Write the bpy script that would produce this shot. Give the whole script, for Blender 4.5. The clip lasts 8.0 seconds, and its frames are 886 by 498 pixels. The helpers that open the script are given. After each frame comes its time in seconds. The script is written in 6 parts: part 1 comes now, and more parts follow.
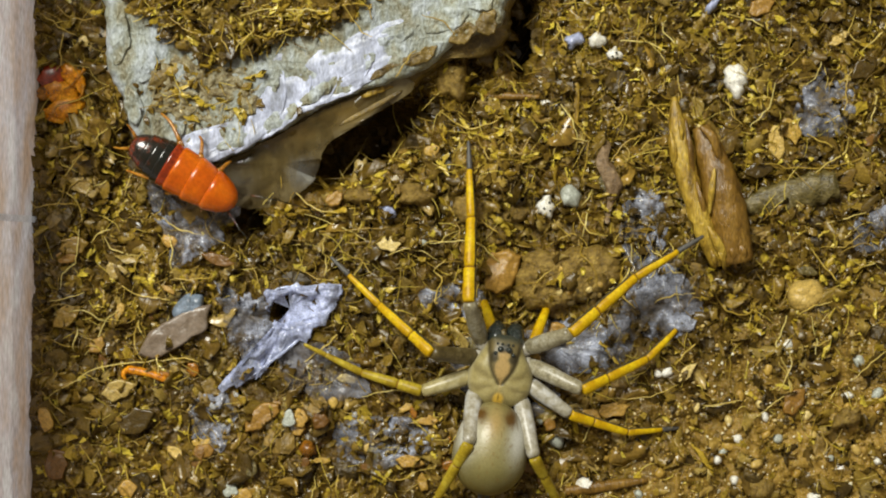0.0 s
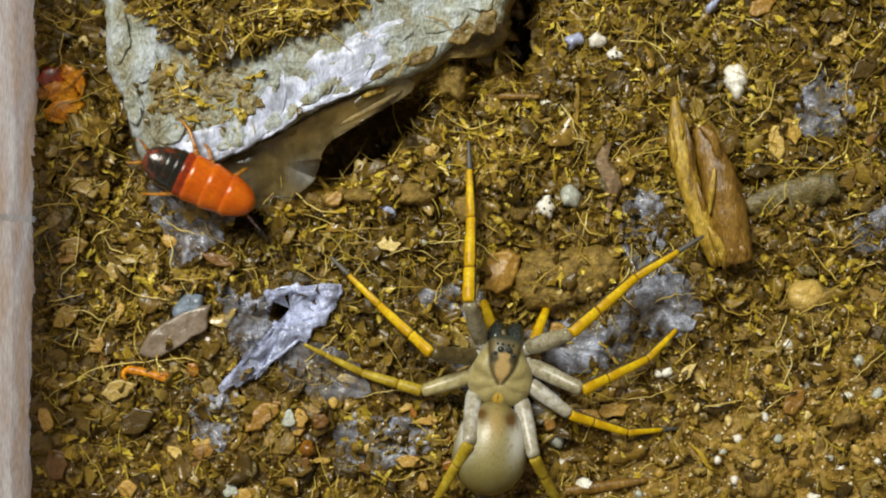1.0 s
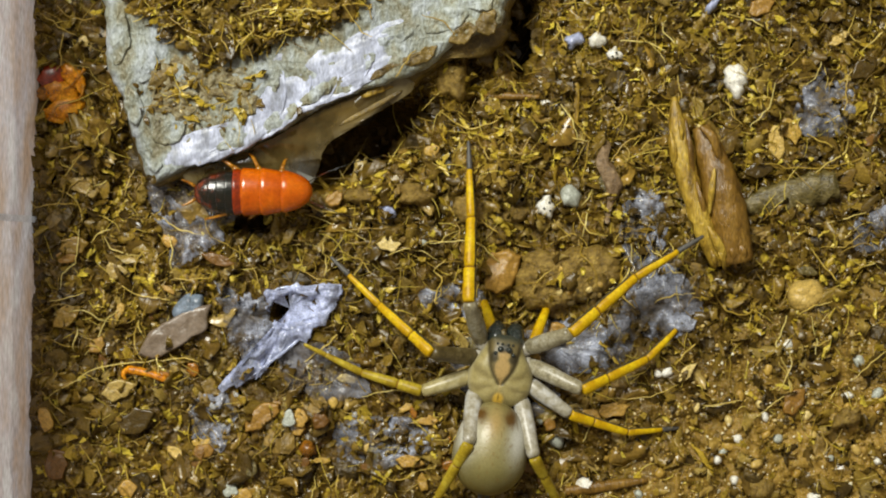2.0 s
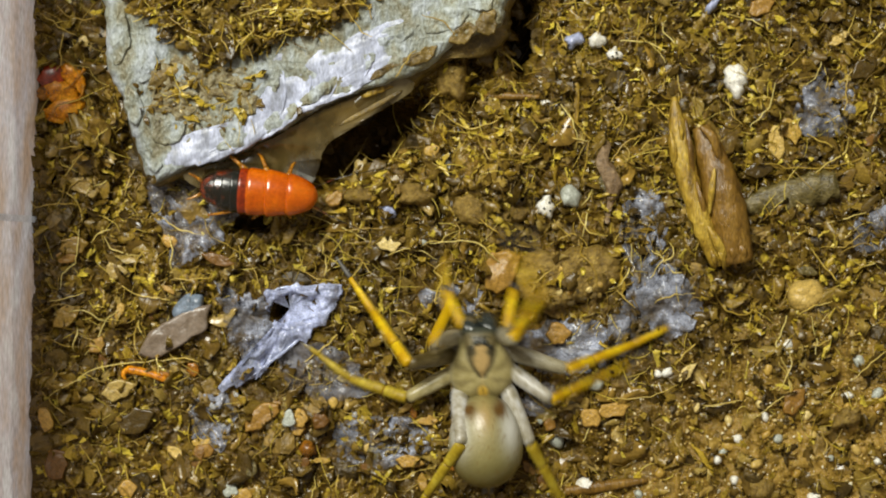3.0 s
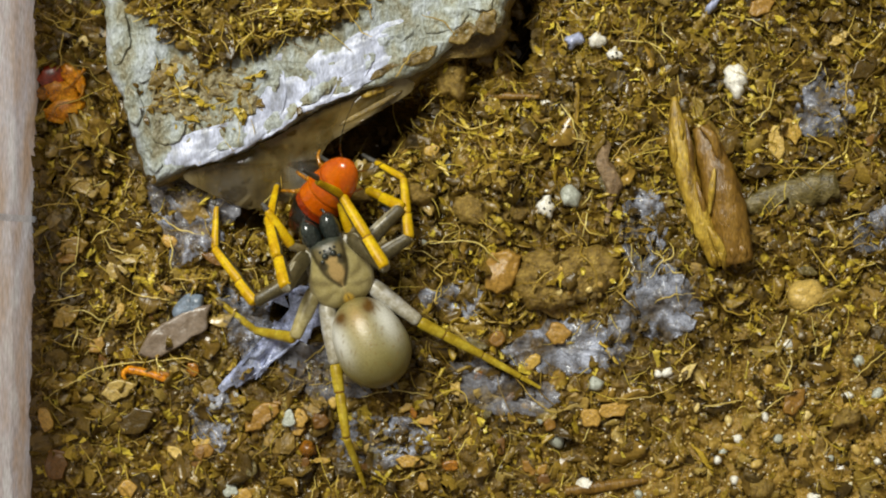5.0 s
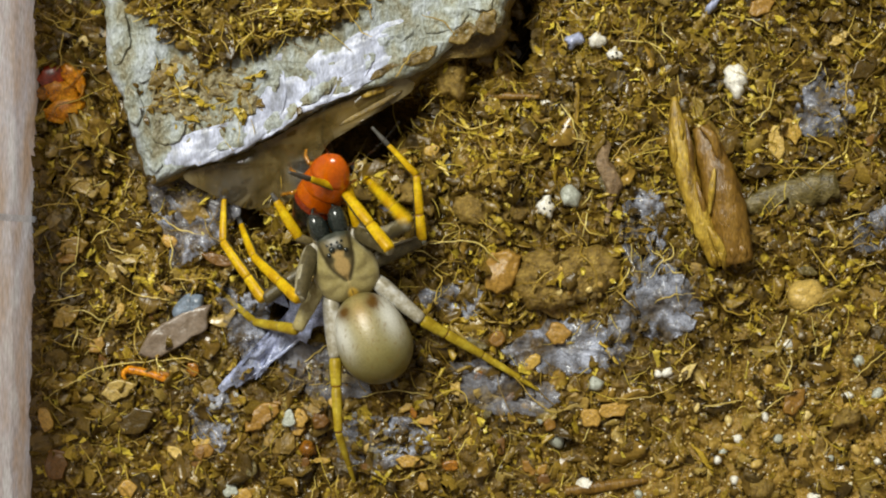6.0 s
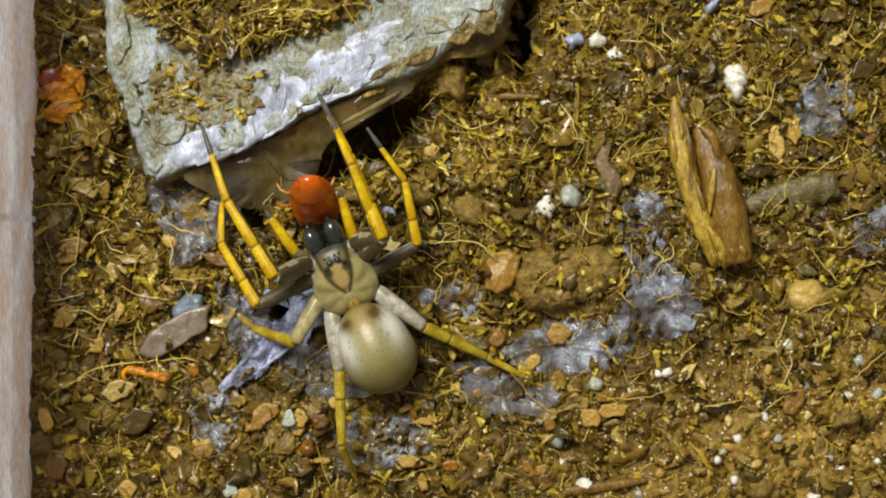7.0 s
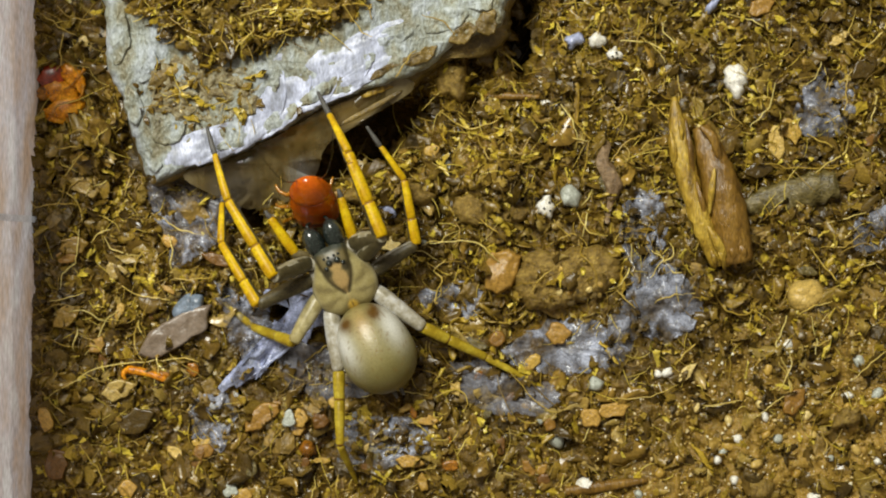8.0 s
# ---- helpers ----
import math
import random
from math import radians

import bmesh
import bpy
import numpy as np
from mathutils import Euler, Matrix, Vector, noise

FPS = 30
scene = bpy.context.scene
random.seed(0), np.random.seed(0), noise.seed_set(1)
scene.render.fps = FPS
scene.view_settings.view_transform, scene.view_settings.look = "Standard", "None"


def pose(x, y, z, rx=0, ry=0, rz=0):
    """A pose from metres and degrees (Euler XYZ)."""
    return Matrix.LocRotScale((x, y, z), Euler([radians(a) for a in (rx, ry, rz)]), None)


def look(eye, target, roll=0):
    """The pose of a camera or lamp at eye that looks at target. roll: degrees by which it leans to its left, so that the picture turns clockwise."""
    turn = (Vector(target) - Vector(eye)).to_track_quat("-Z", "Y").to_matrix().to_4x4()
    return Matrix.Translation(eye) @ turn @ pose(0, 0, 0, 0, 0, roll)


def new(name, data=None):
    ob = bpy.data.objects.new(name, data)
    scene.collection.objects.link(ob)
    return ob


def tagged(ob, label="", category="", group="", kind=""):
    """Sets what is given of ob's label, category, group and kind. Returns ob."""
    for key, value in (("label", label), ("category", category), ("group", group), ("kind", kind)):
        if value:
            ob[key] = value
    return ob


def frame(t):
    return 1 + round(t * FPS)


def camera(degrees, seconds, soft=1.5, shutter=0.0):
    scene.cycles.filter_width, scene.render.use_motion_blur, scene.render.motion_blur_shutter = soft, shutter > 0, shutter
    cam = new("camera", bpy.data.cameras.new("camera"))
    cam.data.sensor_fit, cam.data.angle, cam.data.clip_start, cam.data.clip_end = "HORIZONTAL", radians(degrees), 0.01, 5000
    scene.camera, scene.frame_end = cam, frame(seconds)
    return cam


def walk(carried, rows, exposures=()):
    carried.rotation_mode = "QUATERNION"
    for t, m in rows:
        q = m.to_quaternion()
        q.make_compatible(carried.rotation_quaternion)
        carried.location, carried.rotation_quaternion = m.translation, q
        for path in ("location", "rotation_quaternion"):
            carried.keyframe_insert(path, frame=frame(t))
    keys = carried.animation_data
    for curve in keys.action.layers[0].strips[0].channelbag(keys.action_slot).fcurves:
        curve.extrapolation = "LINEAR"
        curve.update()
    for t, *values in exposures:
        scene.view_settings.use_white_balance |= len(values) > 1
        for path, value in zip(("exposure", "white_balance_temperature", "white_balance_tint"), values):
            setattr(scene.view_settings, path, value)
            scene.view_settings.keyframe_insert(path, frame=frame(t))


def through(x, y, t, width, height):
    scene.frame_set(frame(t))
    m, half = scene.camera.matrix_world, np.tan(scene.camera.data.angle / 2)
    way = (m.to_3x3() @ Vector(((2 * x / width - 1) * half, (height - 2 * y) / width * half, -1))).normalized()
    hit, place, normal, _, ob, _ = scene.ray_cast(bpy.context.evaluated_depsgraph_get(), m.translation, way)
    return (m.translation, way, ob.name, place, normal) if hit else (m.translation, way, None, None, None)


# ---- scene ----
# Plan: one plan unit is 0.08 mm; x runs from 0 at the west edge, y from 0 at the north edge, the plot's middle is (784, 441).
U = 0.00008
VIEW = 32.0
EYE = 784 * U / math.tan(radians(VIEW / 2))
MM = 0.001

cam = camera(VIEW, 8.0, soft=1.95, shutter=1.2)
walk(cam, [(0.0, pose(0, 0, EYE)), (8.0, pose(0, 0, EYE))], exposures=[(0.0, 0.0), (8.0, 0.0)])

# ---- light ----
world = bpy.data.worlds.new("room")
scene.world = world
world.use_nodes = True
world.node_tree.nodes["Background"].inputs["Color"].default_value = (1.0, 0.86, 0.66, 1)
world.node_tree.nodes["Background"].inputs["Strength"].default_value = 0.23

lamp_data = bpy.data.lights.new("lamp", "AREA")
lamp_data.shape, lamp_data.size, lamp_data.energy = "DISK", 0.24, 5.3
lamp_data.color = (0.98, 0.97, 0.87)
lamp = new("lamp", lamp_data)
lamp.matrix_world = look((-0.19, 0.30, 0.51), (0, 0, 0))


# ---- materials ----
def mat(name, stops, size=1.0, rough=0.5, bump=0.1, grain=0.25, pick="noise", metal=0.0, coat=0.0,
        stretch=(1, 1, 1), clear=0.0, gloss=0.5, sss=0.0, spread=0.35, patch=0.0, fray=0.3, paint=""):
    """stops: (place, colour) along a ramp. size, grain: large and fine variation in mm. bump: relief in mm.
    pick: what runs along the ramp: noise, island (each piece its own) or object. clear: share of see-through, give or take fray.
    paint: a colour attribute of the mesh that takes the ramp's place."""
    m = bpy.data.materials.new(name)
    m.use_nodes = True
    nt = m.node_tree
    n, link = nt.nodes, nt.links.new
    b = n["Principled BSDF"]
    tc = n.new("ShaderNodeTexCoord")
    mp = n.new("ShaderNodeMapping")
    mp.inputs["Scale"].default_value = stretch
    link(tc.outputs["Object"], mp.inputs["Vector"])
    big = n.new("ShaderNodeTexNoise")
    big.inputs["Scale"].default_value = 1000 / size
    big.inputs["Detail"].default_value = 6
    big.inputs["Roughness"].default_value = 0.65
    fine = n.new("ShaderNodeTexNoise")
    fine.inputs["Scale"].default_value = 1000 / grain
    fine.inputs["Detail"].default_value = 4
    for t in (big, fine):
        link(mp.outputs["Vector"], t.inputs["Vector"])
    ramp = n.new("ShaderNodeValToRGB")
    els = ramp.color_ramp.elements
    while len(els) < len(stops):
        els.new(0.5)
    for e, (p, c) in zip(els, stops):
        e.position, e.color = p, (*c, 1)
    if pick == "noise":
        link(big.outputs["Fac"], ramp.inputs["Fac"])
    else:
        src = n.new("ShaderNodeNewGeometry" if pick == "island" else "ShaderNodeObjectInfo")
        add = n.new("ShaderNodeMath")
        add.operation = "MULTIPLY_ADD"
        link(big.outputs["Fac"], add.inputs[0])
        add.inputs[1].default_value = 0.3
        sub = n.new("ShaderNodeMath")
        sub.operation = "SUBTRACT"
        link(src.outputs["Random Per Island" if pick == "island" else "Random"], sub.inputs[0])
        sub.inputs[1].default_value = 0.15
        link(sub.outputs[0], add.inputs[2])
        link(add.outputs[0], ramp.inputs["Fac"])
    hsv = n.new("ShaderNodeHueSaturation")
    rng = n.new("ShaderNodeMapRange")
    rng.inputs["From Min"].default_value, rng.inputs["From Max"].default_value = 0.3, 0.7
    rng.inputs["To Min"].default_value, rng.inputs["To Max"].default_value = 1 - spread, 1 + spread
    link(fine.outputs["Fac"], rng.inputs["Value"])
    if patch:
        wide = n.new("ShaderNodeTexNoise")
        wide.inputs["Scale"].default_value = 1000 / 14
        wide.inputs["Detail"].default_value = 3
        link(tc.outputs["Object"], wide.inputs["Vector"])
        wr = n.new("ShaderNodeMapRange")
        wr.inputs["From Min"].default_value, wr.inputs["From Max"].default_value = 0.3, 0.7
        wr.inputs["To Min"].default_value, wr.inputs["To Max"].default_value = 1 - patch, 1 + patch
        link(wide.outputs["Fac"], wr.inputs["Value"])
        both = n.new("ShaderNodeMath")
        both.operation = "MULTIPLY"
        link(rng.outputs["Result"], both.inputs[0])
        link(wr.outputs["Result"], both.inputs[1])
        link(both.outputs[0], hsv.inputs["Value"])
    else:
        link(rng.outputs["Result"], hsv.inputs["Value"])
    if paint:
        vertex_tint = n.new("ShaderNodeAttribute")
        vertex_tint.attribute_name = paint
        link(vertex_tint.outputs["Color"], hsv.inputs["Color"])
    else:
        link(ramp.outputs["Color"], hsv.inputs["Color"])
    link(hsv.outputs["Color"], b.inputs["Base Color"])
    rr = n.new("ShaderNodeMapRange")
    rr.inputs["To Min"].default_value, rr.inputs["To Max"].default_value = max(0.04, rough - 0.15), min(1, rough + 0.15)
    link(big.outputs["Fac"], rr.inputs["Value"])
    link(rr.outputs["Result"], b.inputs["Roughness"])
    b.inputs["Metallic"].default_value = metal
    b.inputs["Specular IOR Level"].default_value = gloss
    b.inputs["Coat Weight"].default_value = coat
    b.inputs["Coat Roughness"].default_value = 0.12
    if sss:
        b.inputs["Subsurface Weight"].default_value = sss
        b.inputs["Subsurface Radius"].default_value = (1, 0.5, 0.2)
        b.inputs["Subsurface Scale"].default_value = 0.0008
    if bump:
        mix = n.new("ShaderNodeMath")
        mix.operation = "ADD"
        link(big.outputs["Fac"], mix.inputs[0])
        link(fine.outputs["Fac"], mix.inputs[1])
        bp = n.new("ShaderNodeBump")
        bp.inputs["Strength"].default_value = 1.0
        bp.inputs["Distance"].default_value = bump * MM
        link(mix.outputs[0], bp.inputs["Height"])
        link(bp.outputs["Normal"], b.inputs["Normal"])
    if clear:
        out = n["Material Output"]
        tr = n.new("ShaderNodeBsdfTransparent")
        ms = n.new("ShaderNodeMixShader")
        cr = n.new("ShaderNodeMapRange")
        cr.inputs["From Min"].default_value, cr.inputs["From Max"].default_value = 0.35, 0.65
        cr.inputs["To Min"].default_value, cr.inputs["To Max"].default_value = min(1, clear + fray), max(0, clear - fray)
        link(big.outputs["Fac"], cr.inputs["Value"])
        link(cr.outputs["Result"], ms.inputs["Fac"])
        link(b.outputs[0], ms.inputs[1])
        link(tr.outputs[0], ms.inputs[2])
        link(ms.outputs[0], out.inputs["Surface"])
    return m


SOIL = mat("soil", [(0.25, (0.038, 0.020, 0.0025)), (0.5, (0.13, 0.074, 0.008)), (0.72, (0.25, 0.153, 0.018))], size=1.8, grain=0.3, rough=0.22, bump=0.3, patch=0.3)
CRUMB = mat("crumb", [(0.0, (0.040, 0.0227, 0.003)), (0.4, (0.115, 0.0691, 0.008)), (0.8, (0.20, 0.127, 0.015)),
                      (0.95, (0.29, 0.194, 0.025)), (1.0, (0.42, 0.313, 0.07))], size=0.8, rough=0.24, pick="island", bump=0.06, patch=0.3)
FLAKE = mat("flake", [(0.0, (0.060, 0.0356, 0.004)), (0.42, (0.14, 0.088, 0.010)), (0.68, (0.23, 0.152, 0.016)),
                      (0.86, (0.40, 0.283, 0.022)), (1.0, (0.60, 0.48, 0.06))], size=0.6, rough=0.28, pick="island", bump=0.04, patch=0.3)
HUMUS = mat("humus", [(0.0, (0.035, 0.022, 0.004)), (0.45, (0.10, 0.064, 0.012)), (0.8, (0.19, 0.12, 0.022)), (1.0, (0.28, 0.18, 0.04))], size=0.9, grain=0.22, rough=0.42, pick="object", bump=0.3)
LEAF = mat("leaf_scrap", [(0.0, (0.045, 0.027, 0.004)), (0.5, (0.14, 0.0864, 0.013)), (0.85, (0.24, 0.157, 0.022)), (1.0, (0.30, 0.216, 0.06))], size=0.9, rough=0.26, pick="island", bump=0.06, patch=0.3)
SCRAP = mat("single_leaf_scrap", [(0.0, (0.045, 0.027, 0.004)), (0.5, (0.15, 0.09, 0.015)), (0.8, (0.27, 0.165, 0.025)), (1.0, (0.36, 0.26, 0.08))], size=0.9, rough=0.22, pick="object", bump=0.06)
FIBRE = mat("fibre", [(0.0, (0.13, 0.0756, 0.008)), (0.5, (0.36, 0.238, 0.02)), (1.0, (0.62, 0.486, 0.07))], size=0.8, rough=0.36, pick="island", bump=0.02, patch=0.2)
ROOT = mat("root_thread", [(0.0, (0.30, 0.19, 0.02)), (0.5, (0.50, 0.36, 0.065)), (1.0, (0.66, 0.55, 0.18))], size=0.8, rough=0.34, pick="object", bump=0.02)
GRIT = mat("grit", [(0.0, (0.19, 0.112, 0.014)), (0.45, (0.32, 0.20, 0.032)), (0.75, (0.47, 0.325, 0.08)),
                    (0.9, (0.62, 0.50, 0.26)), (1.0, (0.80, 0.76, 0.60))], size=0.5, rough=0.22, pick="island", bump=0.03)
BARK = mat("bark", [(0.30, (0.13, 0.11, 0.06)), (0.41, (0.22, 0.205, 0.125)), (0.50, (0.27, 0.29, 0.245)), (0.58, (0.34, 0.375, 0.375)), (0.72, (0.49, 0.54, 0.60))],
           size=4.0, grain=0.5, rough=0.34, bump=0.3, patch=0.25, spread=0.2, stretch=(1.3, 0.7, 1))
BARKSIDE = mat("bark_side", [(0.3, (0.065, 0.042, 0.009)), (0.5, (0.15, 0.10, 0.022)), (0.68, (0.33, 0.23, 0.065))], size=3.0, grain=0.35, rough=0.34, bump=0.2)
SILK = mat("silk", [(0.3, (0.26, 0.28, 0.35)), (0.5, (0.42, 0.47, 0.70)), (0.7, (0.63, 0.70, 1.0))], size=2.6, grain=0.25, rough=0.13, bump=0.06, clear=0.16, fray=0.22, coat=0.6)
FILM = mat("silk_film", [(0.3, (0.35, 0.37, 0.43)), (0.5, (0.49, 0.53, 0.68)), (0.7, (0.66, 0.71, 0.92))], size=2.6, grain=0.4, rough=0.3, bump=0.1, clear=0.15, fray=0.18, stretch=(1.5, 0.5, 1), spread=0.25)
SILKTHIN = mat("silk_thin", [(0.34, (0.12, 0.112, 0.105)), (0.5, (0.25, 0.262, 0.31)), (0.66, (0.52, 0.56, 0.69))], size=3.2, grain=0.25, rough=0.13, bump=0.06, clear=0.66, coat=0.5)
VEIL = mat("silk_veil", [(0.34, (0.10, 0.085, 0.07)), (0.5, (0.18, 0.17, 0.18)), (0.66, (0.32, 0.33, 0.38))], size=4.5, grain=0.3, rough=0.18, bump=0.04, clear=0.8, coat=0.3)
SILKGREY = mat("silk_grey", [(0.3, (0.08, 0.054, 0.013)), (0.5, (0.14, 0.10, 0.032)), (0.72, (0.23, 0.185, 0.09))], size=6.0, grain=1.2, rough=0.16, bump=0.015, clear=0.24, fray=0.2, spread=0.10, coat=0.5, stretch=(1.2, 0.4, 1))
WOOD = mat("wood", [(0.3, (0.06, 0.029, 0.004)), (0.5, (0.185, 0.098, 0.013)), (0.75, (0.31, 0.18, 0.03))], size=2.2, grain=0.3, rough=0.34, bump=0.2, stretch=(1, 0.25, 1))
WOODPALE = mat("wood_pale", [(0.32, (0.09, 0.05, 0.006)), (0.46, (0.30, 0.185, 0.018)), (0.66, (0.52, 0.36, 0.05))], size=1.5, grain=0.3, rough=0.4, bump=0.2, stretch=(1, 0.3, 1))
TWIGGREY = mat("twig_grey", [(0.3, (0.04, 0.03, 0.007)), (0.5, (0.115, 0.088, 0.024)), (0.72, (0.24, 0.195, 0.085))], size=1.2, grain=0.3, rough=0.3, bump=0.12, stretch=(0.75, 1, 1))
CLOD = mat("clod", [(0.3, (0.10, 0.06, 0.009)), (0.5, (0.24, 0.152, 0.026)), (0.7, (0.42, 0.29, 0.065))], size=1.1, grain=0.22, rough=0.42, bump=0.35)
CRUST = mat("grit_crust", [(0.32, (0.075, 0.05, 0.016)), (0.45, (0.19, 0.145, 0.06)), (0.55, (0.31, 0.27, 0.15)), (0.68, (0.42, 0.41, 0.33))], size=1.3, grain=0.25, rough=0.36, bump=0.3)
CHIP = mat("chip", [(0.2, (0.13, 0.058, 0.008)), (0.5, (0.24, 0.122, 0.017)), (0.8, (0.42, 0.25, 0.05))], size=1.6, grain=0.3, rough=0.32, bump=0.1, pick="object")
TAN = mat("tan_stone", [(0.2, (0.34, 0.20, 0.03)), (0.5, (0.48, 0.31, 0.06)), (0.8, (0.62, 0.48, 0.18))], size=1.6, grain=0.3, rough=0.36, bump=0.08, pick="object")
DEADSTALK = mat("dead_stalk", [(0.3, (0.10, 0.06, 0.025)), (0.5, (0.23, 0.15, 0.075)), (0.7, (0.38, 0.28, 0.16))], size=1.0, grain=0.2, rough=0.3, bump=0.2)
WHITE = mat("white_stone", [(0.3, (0.5, 0.46, 0.34)), (0.5, (0.80, 0.78, 0.70)), (0.8, (0.86, 0.86, 0.84))], size=1.2, grain=0.2, rough=0.35, bump=0.1)
BLUESTONE = mat("blue_stone", [(0.3, (0.11, 0.14, 0.17)), (0.55, (0.20, 0.25, 0.32)), (0.8, (0.40, 0.46, 0.55))], size=1.6, grain=0.25, rough=0.18, bump=0.04, coat=0.4)
PALEGREY = mat("pale_grey_stone", [(0.3, (0.26, 0.27, 0.22)), (0.6, (0.45, 0.48, 0.42)), (0.8, (0.62, 0.64, 0.6))], size=1.2, grain=0.2, rough=0.3, bump=0.06)
BEAD = mat("clear_bead", [(0.3, (0.35, 0.35, 0.33)), (0.7, (0.7, 0.72, 0.74))], size=1.0, grain=0.2, rough=0.1, bump=0.03, coat=0.8, clear=0.35)
GREYCHIP = mat("grey_chip", [(0.3, (0.12, 0.086, 0.055)), (0.5, (0.19, 0.145, 0.105)), (0.7, (0.27, 0.22, 0.18))], size=2.6, grain=0.4, rough=0.3, bump=0.04, spread=0.18)
GLOWSHELL = mat("orange_husk", [(0.3, (0.50, 0.12, 0.003)), (0.5, (0.76, 0.29, 0.008)), (0.75, (0.86, 0.46, 0.03))], size=1.2, grain=0.25, rough=0.22, bump=0.05, clear=0.2)
AMBER = mat("amber_shell", [(0.3, (0.13, 0.045, 0.005)), (0.5, (0.32, 0.125, 0.010)), (0.8, (0.50, 0.24, 0.025))], size=1.5, grain=0.3, rough=0.25, bump=0.05, clear=0.1)


def plastic(name, stops, through=0.85, clear=0.18):
    """Milky scuffed plastic that lets light through."""
    m = mat(name, stops, size=6.0, grain=0.7, rough=0.18,
            bump=0.08, stretch=(1, 0.55, 1.0), spread=0.22)
    n, link = m.node_tree.nodes, m.node_tree.links.new
    b = n["Principled BSDF"]
    tl = n.new("ShaderNodeBsdfTranslucent")
    link(b.inputs["Base Color"].links[0].from_socket, tl.inputs["Color"])
    ms = n.new("ShaderNodeMixShader")
    ms.inputs["Fac"].default_value = through
    link(b.outputs[0], ms.inputs[1])
    link(tl.outputs[0], ms.inputs[2])
    tr = n.new("ShaderNodeBsdfTransparent")
    m2 = n.new("ShaderNodeMixShader")
    m2.inputs["Fac"].default_value = clear
    link(ms.outputs[0], m2.inputs[1])
    link(tr.outputs[0], m2.inputs[2])
    link(m2.outputs[0], n["Material Output"].inputs["Surface"])
    return m


PLASTIC = plastic("plastic_wall", [(0.34, (0.62, 0.49, 0.40)), (0.44, (0.70, 0.63, 0.62)), (0.54, (0.72, 0.71, 0.80)), (0.64, (0.86, 0.91, 1.0))])
# bluish white colour that stands in for the lamp's glint on the wall
GLINT_SEAM = plastic("glint_seam", [(0.4, (0.86, 0.92, 1.0)), (0.6, (0.92, 0.96, 1.0))], through=0.9, clear=0.4)
ADDED_TABLE = mat("table", [(0.3, (0.50, 0.42, 0.32)), (0.5, (0.60, 0.53, 0.42)), (0.7, (0.68, 0.62, 0.52))], size=20, grain=1.5, rough=0.5, bump=0.02,
            stretch=(1, 0.08, 1), spread=0.1)
# spider and prey


def spotted(m, spots):
    """Soft spots of colour on a material: (centre in mm, radius in mm, softness in mm, colour, strength)."""
    n, link = m.node_tree.nodes, m.node_tree.links.new
    b = n["Principled BSDF"]
    tc = n["Texture Coordinate"]
    wob = n.new("ShaderNodeTexNoise")
    wob.inputs["Scale"].default_value = 900
    link(tc.outputs["Object"], wob.inputs["Vector"])
    col = b.inputs["Base Color"].links[0].from_socket
    for c, r, soft, colour, strength in spots:
        d = n.new("ShaderNodeVectorMath")
        d.operation = "DISTANCE"
        link(tc.outputs["Object"], d.inputs[0])
        d.inputs[1].default_value = [v * MM for v in c]
        a = n.new("ShaderNodeMath")
        a.operation = "MULTIPLY_ADD"
        link(wob.outputs["Fac"], a.inputs[0])
        a.inputs[1].default_value = soft * MM
        link(d.outputs["Value"], a.inputs[2])
        mr = n.new("ShaderNodeMapRange")
        mr.interpolation_type = "SMOOTHSTEP"
        mr.inputs["From Min"].default_value, mr.inputs["From Max"].default_value = r * MM, (r + soft * 1.6) * MM
        mr.inputs["To Min"].default_value, mr.inputs["To Max"].default_value = strength, 0.0
        link(a.outputs[0], mr.inputs["Value"])
        mx = n.new("ShaderNodeMix")
        mx.data_type = "RGBA"
        link(mr.outputs["Result"], mx.inputs[0])
        link(col, mx.inputs[6])
        mx.inputs[7].default_value = (*colour, 1)
        col = mx.outputs[2]
    link(col, b.inputs["Base Color"])
    return m


spotted(SILKGREY, [((3.4, -1.4, 1.0), 1.0, 2.6, (0.22, 0.235, 0.24), 0.75), ((-7.0, -2.6, 0.5), 1.6, 3.4, (0.17, 0.165, 0.15), 0.6),
                   ((9.5, 7.4, 5.0), 1.6, 3.4, (0.21, 0.135, 0.03), 0.8), ((2.0, 4.6, 5.0), 1.0, 3.0, (0.17, 0.10, 0.02), 0.7)])
# soil and litter are darker in the middle of the box, with pale sand in one corner and ruddy loam in another
DARK_SPOTS = [((-27, -12, 1), 5.0, 12.0, (0.055, 0.034, 0.006), 0.55), ((-9, -4, 1), 4.0, 10.0, (0.055, 0.034, 0.006), 0.5), ((30, -10, 1), 6.0, 12.0, (0.055, 0.034, 0.006), 0.5)]
for darkened in (SOIL, CRUMB, FLAKE, LEAF):
    spotted(darkened, DARK_SPOTS)
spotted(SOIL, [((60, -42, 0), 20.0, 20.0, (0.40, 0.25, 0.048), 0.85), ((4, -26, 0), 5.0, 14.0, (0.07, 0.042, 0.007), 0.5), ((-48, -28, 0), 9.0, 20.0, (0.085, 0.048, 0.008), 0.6)])


